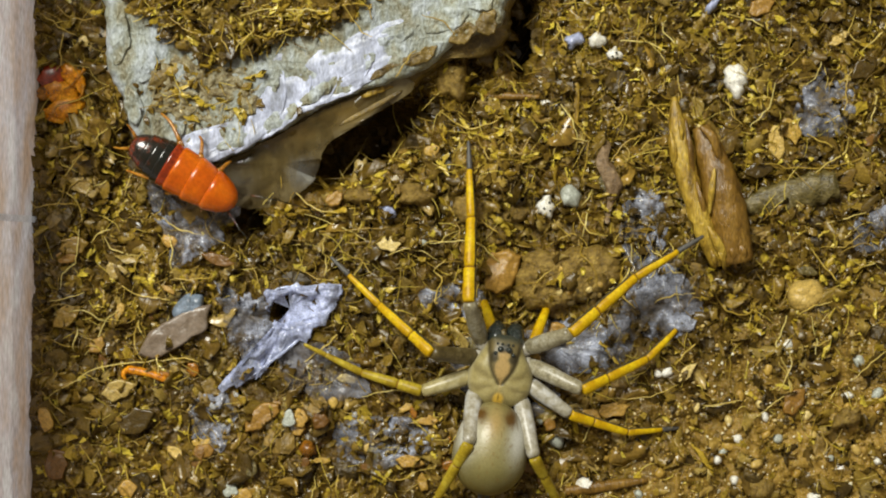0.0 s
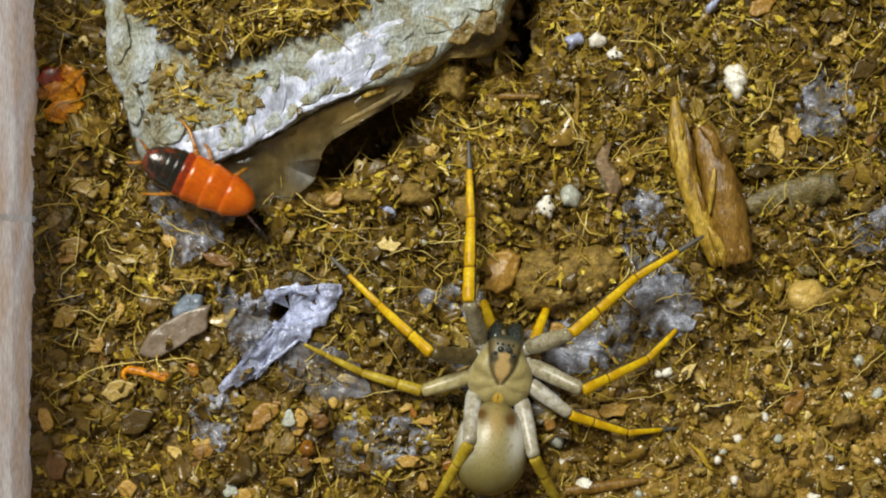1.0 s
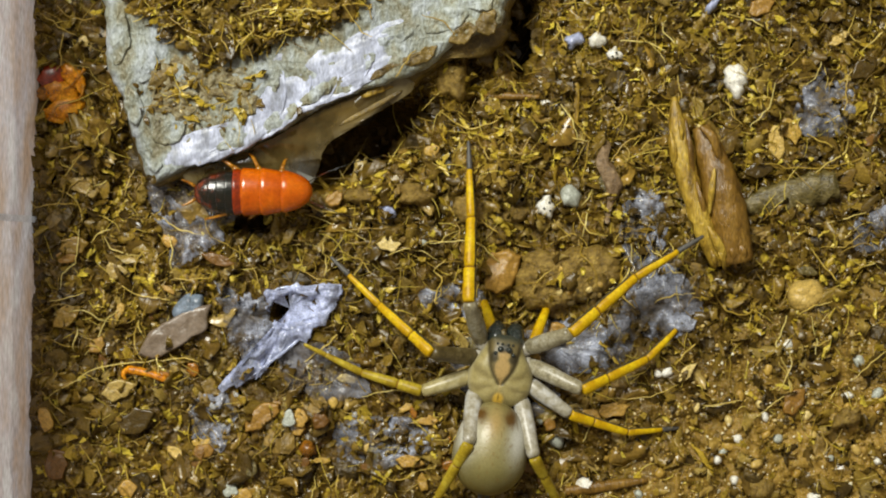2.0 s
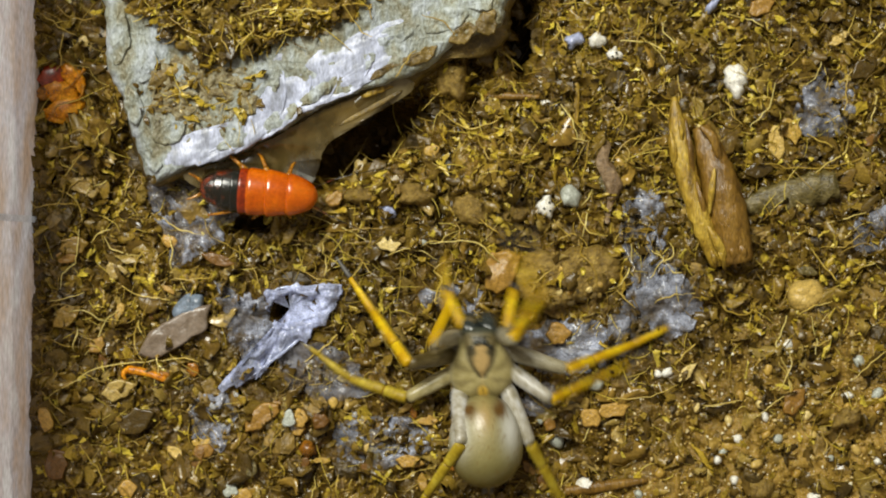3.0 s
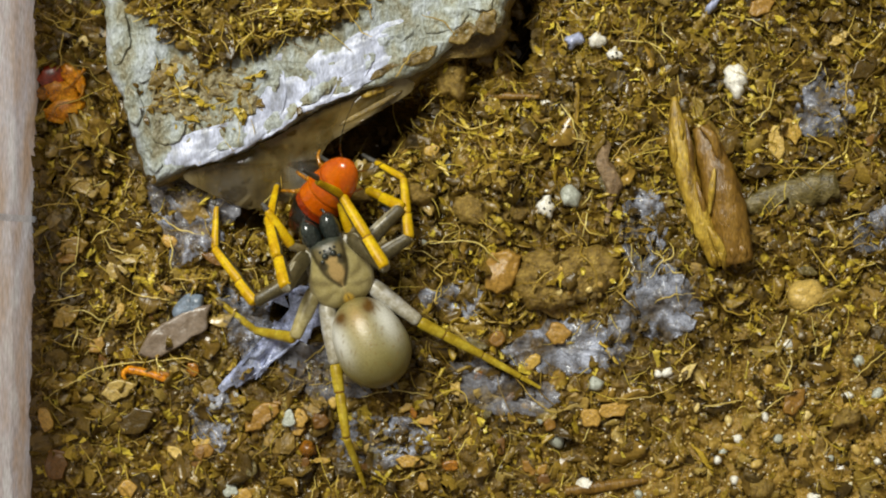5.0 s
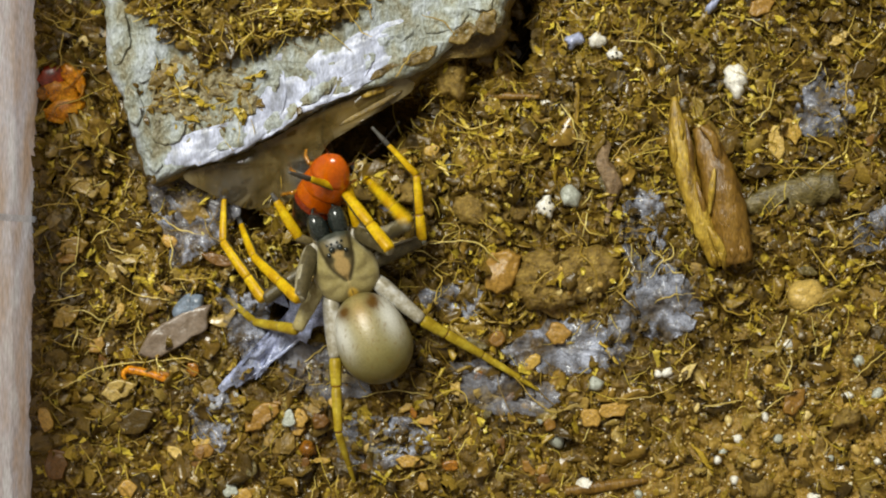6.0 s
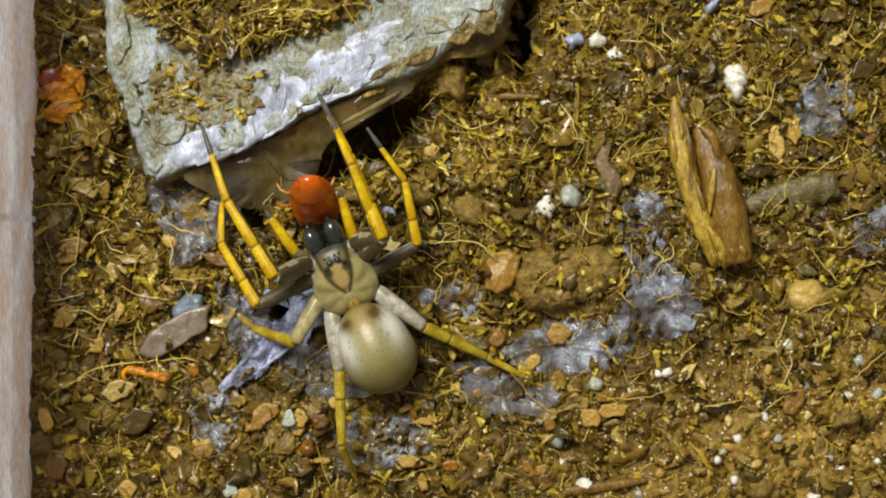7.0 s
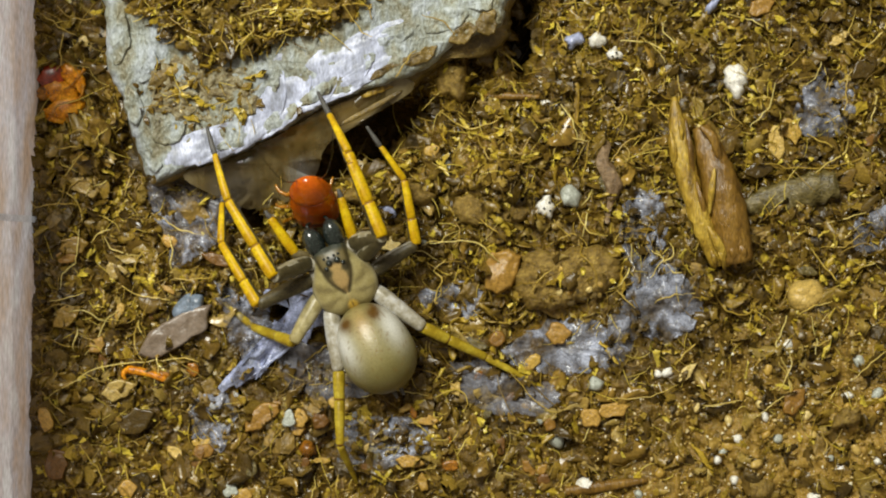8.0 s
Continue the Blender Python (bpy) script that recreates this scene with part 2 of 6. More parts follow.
CARAPACE = mat("carapace", [(0.5, (0.38, 0.31, 0.125))], size=0.7, grain=0.16, rough=0.36, bump=0.035, spread=0.2, paint="vertex_tint")
ABDOMEN = mat("abdomen", [(0.5, (0.26, 0.22, 0.09))], size=1.6, grain=0.3, rough=0.33, bump=0.03, spread=0.1, gloss=0.45, paint="vertex_tint")
JOINT = mat("leg_joint", [(0.3, (0.17, 0.08, 0.008)), (0.7, (0.30, 0.16, 0.016))], size=0.6, grain=0.2, rough=0.4, bump=0.02)
BLOTCH = mat("brown_dot", [(0.4, (0.24, 0.17, 0.05)), (0.6, (0.30, 0.22, 0.07))], size=0.8, rough=0.36, bump=0.02)
YELLOW = mat("yellow_leg", [(0.3, (0.31, 0.15, 0.002)), (0.48, (0.50, 0.30, 0.002)), (0.72, (0.66, 0.47, 0.006))], size=2.4, grain=0.35, rough=0.4, bump=0.02, spread=0.22, gloss=0.25)
OLIVE = mat("olive_leg", [(0.3, (0.20, 0.13, 0.006)), (0.5, (0.32, 0.225, 0.012)), (0.72, (0.45, 0.355, 0.035))], size=2.0, grain=0.35, rough=0.4, bump=0.02, spread=0.22, gloss=0.25)
PALELEG = mat("pale_leg", [(0.3, (0.176, 0.15, 0.0792)), (0.5, (0.352, 0.326, 0.255)), (0.7, (0.528, 0.528, 0.51))], size=1.4, grain=0.45, rough=0.36, bump=0.012, spread=0.14)
MIDLEG = mat("mid_leg", [(0.3, (0.14, 0.115, 0.06)), (0.5, (0.28, 0.25, 0.16)), (0.7, (0.42, 0.40, 0.32))], size=1.4, grain=0.35, rough=0.34, bump=0.02, spread=0.2)
GREYLEG = mat("grey_leg", [(0.3, (0.04, 0.028, 0.008)), (0.5, (0.085, 0.062, 0.02)), (0.7, (0.16, 0.125, 0.055))], size=1.4, grain=0.35, rough=0.36, bump=0.02, spread=0.2)
CREAMLEG = mat("cream_leg", [(0.3, (0.22, 0.175, 0.065)), (0.5, (0.37, 0.315, 0.14)), (0.7, (0.50, 0.45, 0.26))], size=1.4, grain=0.45, rough=0.36, bump=0.012, spread=0.14)
# the legs' own dark front side, and painted shade under the thighs
LEGSIDE_AND_SHADE = mat("leg_side_and_shade", [(0.3, (0.036, 0.028, 0.010)), (0.6, (0.085, 0.068, 0.028))], size=0.8, grain=0.2, rough=0.45, bump=0.03)
DARKLEG = mat("dark_leg", [(0.3, (0.035, 0.032, 0.025)), (0.6, (0.085, 0.08, 0.07))], size=1.0, grain=0.2, rough=0.5, bump=0.04)
BLACK = mat("black_shell", [(0.3, (0.010, 0.014, 0.012)), (0.6, (0.025, 0.032, 0.028))], size=1.0, rough=0.22, bump=0.01, coat=0.5)
ORANGE = mat("orange_shell", [(0.3, (0.36, 0.052, 0.0)), (0.5, (0.49, 0.088, 0.0)), (0.75, (0.58, 0.13, 0.0))], size=3.0, grain=0.5, rough=0.24, bump=0.02, coat=0.5, spread=0.16, gloss=0.3)
RUST = mat("rust_shell", [(0.3, (0.10, 0.010, 0.001)), (0.5, (0.24, 0.024, 0.001)), (0.75, (0.42, 0.05, 0.002))], size=3.0, grain=0.4, rough=0.22, bump=0.008, coat=0.4)
MAROON = mat("maroon_shell", [(0.42, (0.004, 0.006, 0.004)), (0.54, (0.012, 0.008, 0.004)), (0.66, (0.15, 0.022, 0.002))], size=3.0, grain=0.5, rough=0.22, bump=0.05, coat=0.5)
AMBERLEG = mat("amber_leg", [(0.3, (0.30, 0.095, 0.004)), (0.6, (0.46, 0.20, 0.010))], size=1.0, rough=0.25, bump=0.01, clear=0.2, fray=0.1, coat=0.4)


# ---- shaping ----
def at(x, y, z=0.0):
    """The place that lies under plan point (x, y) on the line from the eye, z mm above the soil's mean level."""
    k = 1 - z * MM / EYE
    return Vector(((x - 784) * U * k, (441 - y) * U * k, z * MM))


PITS = [  # x, y, half length, half width, turn, depth in mm
    (640, 245, 105, 48, 30, 13.0), (430, 392, 36, 26, -5, 7.0), (926, 55, 24, 66, 0, 14.0), (850, 120, 20, 50, 5, 3.0), (836, 150, 9, 60, 0, 3.5), (790, 335, 9, 50, -8, 2.5),
    (1390, 500, 80, 40, 0, 2.0), (1330, 330, 60, 24, -10, 2.0), (800, 250, 14, 60, 0, 2.0), (780, 360, 12, 40, 10, 2.2),
    (235, 220, 26, 130, -18, 4.0), (120, 150, 60, 60, 0, 2.5), (930, 570, 50, 20, 0, 1.6), (360, 760, 30, 30, 0, 1.6),
    (1240, 770, 40, 50, 0, 1.6), (985, 790, 40, 40, 0, 1.4), (260, 590, 60, 30, 30, 1.4), (730, 395, 50, 16, 0, 1.5), (575, 405, 90, 60, 0, 2.6),
    (1190, 130, 30, 50, 0, 1.6), (680, 640, 40, 24, 20, 1.2), (513, 545, 30, 18, 18, 6.0), (470, 650, 30, 20, 40, 1.8), (1130, 470, 16, 40, 20, 1.2)]
HILLS = [(790, 135, 50, 55, 0, 2.2), (700, 335, 80, 30, -8, 2.0), (870, 330, 60, 60, 0, 1.8), (980, 250, 110, 70, 0, 1.0),
         (690, 440, 90, 40, 10, 1.4), (1400, 760, 180, 110, 0, 1.2), (600, 360, 30, 25, 0, 1.4), (250, 700, 80, 40, 0, 1.0)]


def gz(X, Y):
    """Height of the soil, in metres."""
    p = Vector((X * 1000, Y * 1000, 0))
    x, y = X / U + 784, 441 - Y / U
    z = 1.7 * noise.noise(p / 10) + 0.9 * noise.noise(p / 4.2 + Vector((7, 3, 1)))
    z += 0.8 * (0.4 - abs(noise.noise(p / 2.1 + Vector((1, 9, 4))))) + 0.35 * noise.noise(p / 0.9) + 0.16 * noise.noise(p / 0.42)
    d = noise.voronoi(p / 5.0 + Vector((noise.noise(p / 3), noise.noise(p / 3 + Vector((5, 5, 0))), 0)) * 0.6)[0]
    z += 2.4 * min(0.55, d[1] - d[0]) - 0.3
    if x < -80 or y < -80 or x > 1650 or y > 960:
        return z * MM
    for s, feats in ((-1, PITS), (1, HILLS)):
        for fx, fy, a, b, turn, d in feats:
            dx, dy = x - fx, fy - y
            c, sn = math.cos(radians(turn)), math.sin(radians(turn))
            q = ((dx * c + dy * sn) / a) ** 2 + ((-dx * sn + dy * c) / b) ** 2
            if q < 9:
                z += s * d * math.exp(-q * q * 0.7 if d > 5 else -q)
    return z * MM


def ground_at(x, y, lift=0.0):
    """The place on the soil that lies under plan point (x, y), lift mm above it."""
    p = at(x, y)
    for _ in range(3):
        p = at(x, y, gz(p.x, p.y) / MM + lift)
    return p


def finish(bm, smooth=True):
    bmesh.ops.recalc_face_normals(bm, faces=bm.faces)
    me = bpy.data.meshes.new("m")
    bm.to_mesh(me)
    bm.free()
    if smooth:
        me.shade_smooth()
    return me


def part(name, bm, material, parent=None, label="", smooth=True):
    me = bm if isinstance(bm, bpy.types.Mesh) else finish(bm, smooth)
    if not me.materials:
        me.materials.append(material)
    ob = new(name, me)
    if parent:
        ob.parent = parent
    return tagged(ob, label)


def thing(name, bm, material, origin, label, category, group="", smooth=True, kind=""):
    ob = part(name, bm, material, None, "", smooth)
    ob.location = origin
    return tagged(ob, label, category, group, kind)


def base(name, origin, label, category, group=""):
    ob = new(name)
    ob.empty_display_size = 0.002
    ob.location = origin
    return tagged(ob, label, category, group)


def cornered(points, n):
    """n points along the straight-sided closed outline."""
    k = len(points)
    out = []
    for i in range(n):
        s = i / n * k
        j, f = int(s), s - int(s)
        out.append(Vector((*points[j % k][:2], 0)).lerp(Vector((*points[(j + 1) % k][:2], 0)), f))
    return out


def closed_curve(points, n):
    """n points along a smooth closed curve through the points."""
    k = len(points)
    out = []
    for i in range(n):
        s = i / n * k
        j, f = int(s), s - int(s)
        a, b, c, d = (Vector((*points[(j + o) % k][:2], 0)) for o in (-1, 0, 1, 2))
        out.append(0.5 * ((2 * b) + (c - a) * f + (2 * a - 5 * b + 4 * c - d) * f * f + (3 * b - a - 3 * c + d) * f ** 3))
    return out


def open_curve(points, n):
    k = len(points) - 1
    out = []
    for i in range(n):
        s = min(i / (n - 1) * k, k - 1e-6)
        j, f = int(s), s - int(s)
        a, b, c, d = (Vector(points[min(max(j + o, 0), k)]) for o in (-1, 0, 1, 2))
        out.append(0.5 * ((2 * b) + (c - a) * f + (2 * a - 5 * b + 4 * c - d) * f * f + (3 * b - a - 3 * c + d) * f ** 3))
    return out


def plate(outline, centre, thick, level, n=48, rings=7, jag=0.0, relief=0.0, grain=1.5, flat=4.0, seed=0, foot=1.0, under=0.0, corners=False):
    """A piece with the given outline on the plan, thick mm in its middle. level(X, Y): the height of its underside in metres.
    flat: how flat its top is. jag, relief: roughness of rim and top in mm. Vertices in the world's space."""
    off = Vector((seed * 3.7, seed * 1.3, seed * 2.1))
    rim = cornered(outline, n) if corners else closed_curve(outline, n)
    mid = Vector((*centre, 0))
    bm = bmesh.new()

    def spot(p, f, up):
        q = mid + (p - mid) * f
        h = max(0, 1 - f ** flat) ** 0.5 * thick * up
        w = at(q.x, q.y, 0)
        if jag and f > 0.55:
            d = (p - mid).normalized()
            j = jag * MM * noise.noise(Vector((p.x, p.y, 0)) * U * 1000 / 1.6 + off) + 0.5 * jag * MM * noise.noise(Vector((p.x, p.y, 0)) * U * 1000 / 0.5 + off)
            w += Vector((d.x, -d.y, 0)) * j * f
        r = relief * noise.fractal(Vector((w.x, w.y, 0)) * 1000 / grain + off, 1.0, 2.0, 4) * (0.35 + 0.65 * min(1, (1 - f) * 6)) if up > 0 else 0
        z = level(w.x, w.y) + (h + r) * MM
        k = 1 - z / EYE
        return Vector((w.x * k, w.y * k, z))

    fs = [1 - (i / rings) ** 1.5 * 0.985 if i else 1.0 for i in range(rings)]
    rows = [[bm.verts.new(spot(p, f, 1)) for p in rim] for f in fs]
    top = bm.verts.new(spot(mid, 0.0, 1))
    low = [bm.verts.new(spot(p, foot, 0) - Vector((0, 0, (under + 0.12) * MM))) for p in rim]
    bot = bm.verts.new(spot(mid, 0, 0) - Vector((0, 0, (under + 0.12) * MM)))
    for a, b in zip([low] + rows[:-1], rows):
        for i in range(n):
            bm.faces.new((a[i], a[(i + 1) % n], b[(i + 1) % n], b[i]))
    for i in range(n):
        bm.faces.new((rows[-1][i], rows[-1][(i + 1) % n], top))
        bm.faces.new((low[(i + 1) % n], low[i], bot))
    return bm


def shift(bm, origin):
    for v in bm.verts:
        v.co -= origin
    return bm


def tube(path, radii, sides=8, flat=1.0, rough=0.0, seed=0, bm=None, up=Vector((0, 0, 1))):
    """A closed tube along path (metres) with radii (metres, one for each point); flat squeezes it along up."""
    bm = bm or bmesh.new()
    path = [Vector(p) for p in path]
    rows = []
    for i, p in enumerate(path):
        d = (path[min(i + 1, len(path) - 1)] - path[max(i - 1, 0)]).normalized()
        s = d.cross(up)
        s = s.normalized() if s.length > 1e-6 else Vector((1, 0, 0))
        t = s.cross(d)
        row = []
        for k in range(sides):
            a = 2 * math.pi * k / sides
            o = s * math.cos(a) + t * math.sin(a) * flat
            r = radii[i]
            if rough:
                r *= 1 + rough * noise.noise(Vector((k * 1.7 + seed * 5, i * 0.9, seed)))
            row.append(bm.verts.new(p + o * r))
        rows.append(row)
    for a, b in zip(rows, rows[1:]):
        for k in range(sides):
            bm.faces.new((a[k], a[(k + 1) % sides], b[(k + 1) % sides], b[k]))
    bm.faces.new(rows[0][::-1])
    bm.faces.new(rows[-1])
    return bm


def ball(sx, sy, sz, at_=(0, 0, 0), u=20, v=12, shape=None, bm=None):
    """An ellipsoid with half axes in metres; shape(p) bends its unit points."""
    bm = bm or bmesh.new()
    made = bmesh.ops.create_uvsphere(bm, u_segments=u, v_segments=v, radius=1)["verts"]
    for w in made:
        p = shape(w.co.copy()) if shape else w.co
        w.co = Vector((p.x * sx, p.y * sy, p.z * sz)) + Vector(at_)
    return bm


# ---- soil and walls ----
def inside(x, y, poly):
    hit = False
    for (ax, ay), (bx, by) in zip(poly, poly[1:] + poly[:1]):
        if (ay > y) != (by > y) and x < (bx - ax) * (y - ay) / (by - ay) + ax:
            hit = not hit
    return hit


BARK_RIM = [(188, 20), (200, -90), (870, -90), (893, 15), (880, 48), (815, 72), (745, 126), (640, 163), (565, 192), (490, 236),
            (400, 281), (335, 297), (290, 318), (264, 318), (240, 255), (214, 170), (190, 110)]
HEAP_RIM = [(215, -80), (222, 10), (275, 40), (330, 78), (390, 108), (445, 90), (510, 62), (570, 38), (640, 8), (662, -80)]


def bark_z(X, Y):
    """Height of the bark's upper face over its underside, in metres."""
    x, y = X / U + 784, 441 - Y / U
    return (4.6 + 0.0022 * (x - 250) + 0.004 * (150 - y)) * MM


def surface(x, y):
    """The place on whatever covers the soil under plan point (x, y)."""
    if inside(x, y, BARK_RIM):
        p = at(x, y)
        z = bark_z(p.x, p.y) / MM + 1.9
        if inside(x, y, HEAP_RIM):
            z += 1.2 + 0.5 * noise.noise(Vector((x, y, 0)) / 40)
        return at(x, y, z)
    q = ((x - 1003) / 96) ** 2 + ((y - 492) / 55) ** 2
    if q < 0.8:
        return at(x, y, ground_at(1000, 490).z / MM - 0.5 + 4.2 * math.sqrt(1 - q ** 3.5))
    return ground_at(x, y)


def ground():
    fine = 0.00026
    xs = list(np.arange(-0.061, 0.0665, fine))
    ys = list(np.arange(-0.038, 0.0385, fine))
    xs = xs + list(np.linspace(0.068, 0.16, 24))
    ys = list(np.linspace(-0.12, -0.039, 24)) + ys + list(np.linspace(0.039, 0.12, 24))
    verts = [(x, y, gz(x, y)) for y in ys for x in xs]
    w = len(xs)
    faces = [(j * w + i, j * w + i + 1, (j + 1) * w + i + 1, (j + 1) * w + i) for j in range(len(ys) - 1) for i in range(w - 1)]
    me = bpy.data.meshes.new("ground")
    me.from_pydata(verts, [], faces)
    me.shade_smooth()
    return tagged(part("ground", me, SOIL), "uneven damp brown soil covering the bottom of the box", "soil", kind="structure")


def slab(name, cx, cy, cz, sx, sy, sz, turn, material, label, bevel=0.0004):
    bm = bmesh.new()
    bmesh.ops.create_cube(bm, size=1, matrix=Matrix.Diagonal((sx, sy, sz, 1)))
    bmesh.ops.bevel(bm, geom=bm.edges[:], offset=bevel, segments=2, affect="EDGES")
    ob = part(name, bm, material, None, label, smooth=False)
    ob.matrix_basis = pose(cx, cy, cz, 0, 0, turn)
    return tagged(ob, label, "wall", kind="structure")


def box_walls():
    west = slab("wall_west", -0.0594, 0, 0.008, 0.003, 0.26, 0.036, -0.8, PLASTIC, "scuffed milky plastic side wall of the box")
    seam = bmesh.new()
    bmesh.ops.create_cube(seam, size=1, matrix=Matrix.Diagonal((0.0008, 0.0009, 0.035, 1)))
    bmesh.ops.bevel(seam, geom=seam.edges[:], offset=0.0002, segments=2, affect="EDGES")
    rib = part("rib", seam, GLINT_SEAM, west, "pale seam running up the wall, coloured to stand for a glint", smooth=False)
    rib.matrix_basis = pose(0.0018, 0.0042, 0)
    slab("wall_east", 0.161, 0, 0.008, 0.003, 0.26, 0.036, 0, PLASTIC, "plain milky plastic side wall of the box")
    slab("wall_north", 0.05, 0.121, 0.008, 0.219, 0.003, 0.036, 0, PLASTIC, "plain milky plastic end wall of the box")
    slab("wall_south", 0.05, -0.121, 0.008, 0.219, 0.003, 0.036, 0, PLASTIC, "plain milky plastic end wall of the box")


def table():
    # added, itself out of view: its pale top shows through the plastic and brightens it
    ob = slab("table", 0.05, 0, -0.024, 1.6, 1.2, 0.02, 0, ADDED_TABLE, "unseen pale table added under the box to brighten its wall", bevel=0.003)
    ob["category"] = "table"


ground()
box_walls()
table()


# ---- bark, its soil cap and the silk ----
def bark():
    o = at(500, 110, 0)
    slab_ = base("bark_slab", o, "thick slab of weathered pale grey bark lying on the soil", "bark")
    bm = plate(BARK_RIM, (480, 110), 1.9, bark_z, n=230, rings=26, jag=0.45, relief=0.6, grain=5.0, flat=26, seed=1, under=1.8)
    part("upper_layer", shift(bm, o), BARK, slab_, "pale grey weathered upper face")
    low = [(262, 322), (215, 175), (192, 20), (200, -90), (890, -90), (906, 20), (896, 72), (858, 101), (826, 96), (770, 126),
           (728, 158), (668, 186), (610, 210), (560, 222), (480, 256), (400, 295), (330, 314)]
    bm = plate(low, (500, 110), 3.2, lambda X, Y: bark_z(X, Y) - 3.6 * MM, n=230, rings=14, jag=0.5, relief=0.3, grain=3.0, flat=14,
               seed=2, under=1.0, foot=0.93)
    part("lower_layer", shift(bm, o), BARKSIDE, slab_, "brown splintered lower layers")
    bm = plate([(262, 118), (330, 98), (390, 118), (450, 118), (466, 150), (450, 200), (400, 214), (340, 212), (290, 206), (264, 170)], (365, 165), 0.3,
               lambda X, Y: bark_z(X, Y) + 1.75 * MM, n=110, rings=18, jag=1.4, relief=0.7, grain=1.2, flat=10, seed=71, under=0.6)
    part("soil_crust", shift(bm, o), CRUST, slab_, "crust of brown grit stuck to the bark")
    # thin scales that lift from the upper face
    r = random.Random(8)
    for i, (x, y, l, w, a, m) in enumerate(((212, 70, 90, 34, 80, BARK), (236, 190, 80, 30, 105, BARK), (262, 120, 60, 34, 60, BARK), (300, 235, 70, 40, 20, BARK), (700, 62, 90, 40, 25, BARK),
                                           (790, 35, 90, 46, 20, BARK), (640, 112, 60, 30, 30, BARK), (860, 40, 50, 40, 60, BARKSIDE), (745, 100, 70, 22, 28, BARKSIDE), (420, 250, 70, 24, 24, BARK),
                                           (270, 285, 50, 26, 120, BARK), (560, 165, 70, 26, 30, BARK), (480, 150, 50, 30, 50, BARK), (850, 5, 60, 30, 10, BARK), (288, 136, 62, 26, 28, BARKSIDE), (820, 60, 60, 30, 30, BARKSIDE), (690, 120, 80, 16, 30, BARKSIDE))):
        rim = []
        c, sn = math.cos(radians(a)), math.sin(radians(a))
        for k in range(8):
            t = 2 * math.pi * (k + r.uniform(-0.3, 0.3)) / 8
            px, py = math.cos(t) * l / 2 * r.uniform(0.8, 1.15), math.sin(t) * w / 2 * r.uniform(0.8, 1.15)
            rim.append((x + px * c + py * sn, y - px * sn + py * c))
        bm = plate(rim, (x, y), 0.45, lambda X, Y: bark_z(X, Y) + 1.75 * MM, n=44, rings=8, jag=0.5, relief=0.5, grain=2.0, flat=20, seed=60 + i, under=0.5)
        part("bark_scale", shift(bm, o), m, slab_)
    # loose strips along the broken edge
    for pts, w in (([(640, 172), (690, 150), (725, 132)], 7), ([(600, 222), (660, 190), (712, 160)], 5), ([(775, 100), (815, 84), (850, 60)], 8)):
        path = [at(x, y, bark_z(0, 0) / MM + 1.2 - 0.4 * i) - o for i, (x, y) in enumerate(pts)]
        path = open_curve(path, 12)
        rad = [w * U * math.sin(math.pi * (0.12 + 0.76 * i / 11)) for i in range(12)]
        part("splinter", tube(path, rad, 10, 0.35, 0.25, int(w)), WOODPALE if w == 7 else BARKSIDE, slab_, "broken bark splinter")


def heap():
    o = at(450, 20, 7)
    bm = plate(HEAP_RIM, (450, 10), 1.5, lambda X, Y: bark_z(X, Y) + 1.5 * MM, n=140, rings=16, jag=1.1, relief=0.9, grain=1.6, flat=5, seed=3)
    thing("soil_mound", shift(bm, o), SOIL, o, "mound of loose brown soil lying on the bark", "soil")


def silk(name, rim, mid, material, label, lift=0.25, n=90, rings=14, relief=0.9, grain=2.4, jag=0.9, seed=5, hole=None, level=None, thick=0.25, seat=None):
    o = ground_at(*(seat or mid))
    lv = level or (lambda X, Y: max(gz(X, Y), gz(*at(*(seat or mid)).xy) - 1.2 * MM) + lift * MM)
    bm = plate(rim, mid, thick, lv, n=n, rings=rings, jag=jag, relief=relief, grain=grain, flat=6, seed=seed, under=-0.08)
    if hole:
        hx, hy, a, b, turn = hole
        c, s = math.cos(radians(turn)), math.sin(radians(turn))
        gone = []
        for f in bm.faces:
            m = f.calc_center_median()
            k = 1 - m.z / EYE
            dx, dy = m.x / k / U + 784 - hx, hy - (441 - m.y / k / U)
            if ((dx * c + dy * s) / a) ** 2 + ((dy * c - dx * s) / b) ** 2 < 1:
                gone.append(f)
        bmesh.ops.delete(bm, geom=gone, context="FACES")
    return thing(name, shift(bm, o), material, o, label, "silk")


def curtain_z(X, Y):
    """The sheet hangs from the bark's broken edge down to the soil."""
    x, y = X / U + 784, 441 - Y / U
    edge = 300 - 0.43 * (x - 335)
    return bark_z(X, Y) + (0.2 - 0.034 * max(-10, y - edge)) * MM


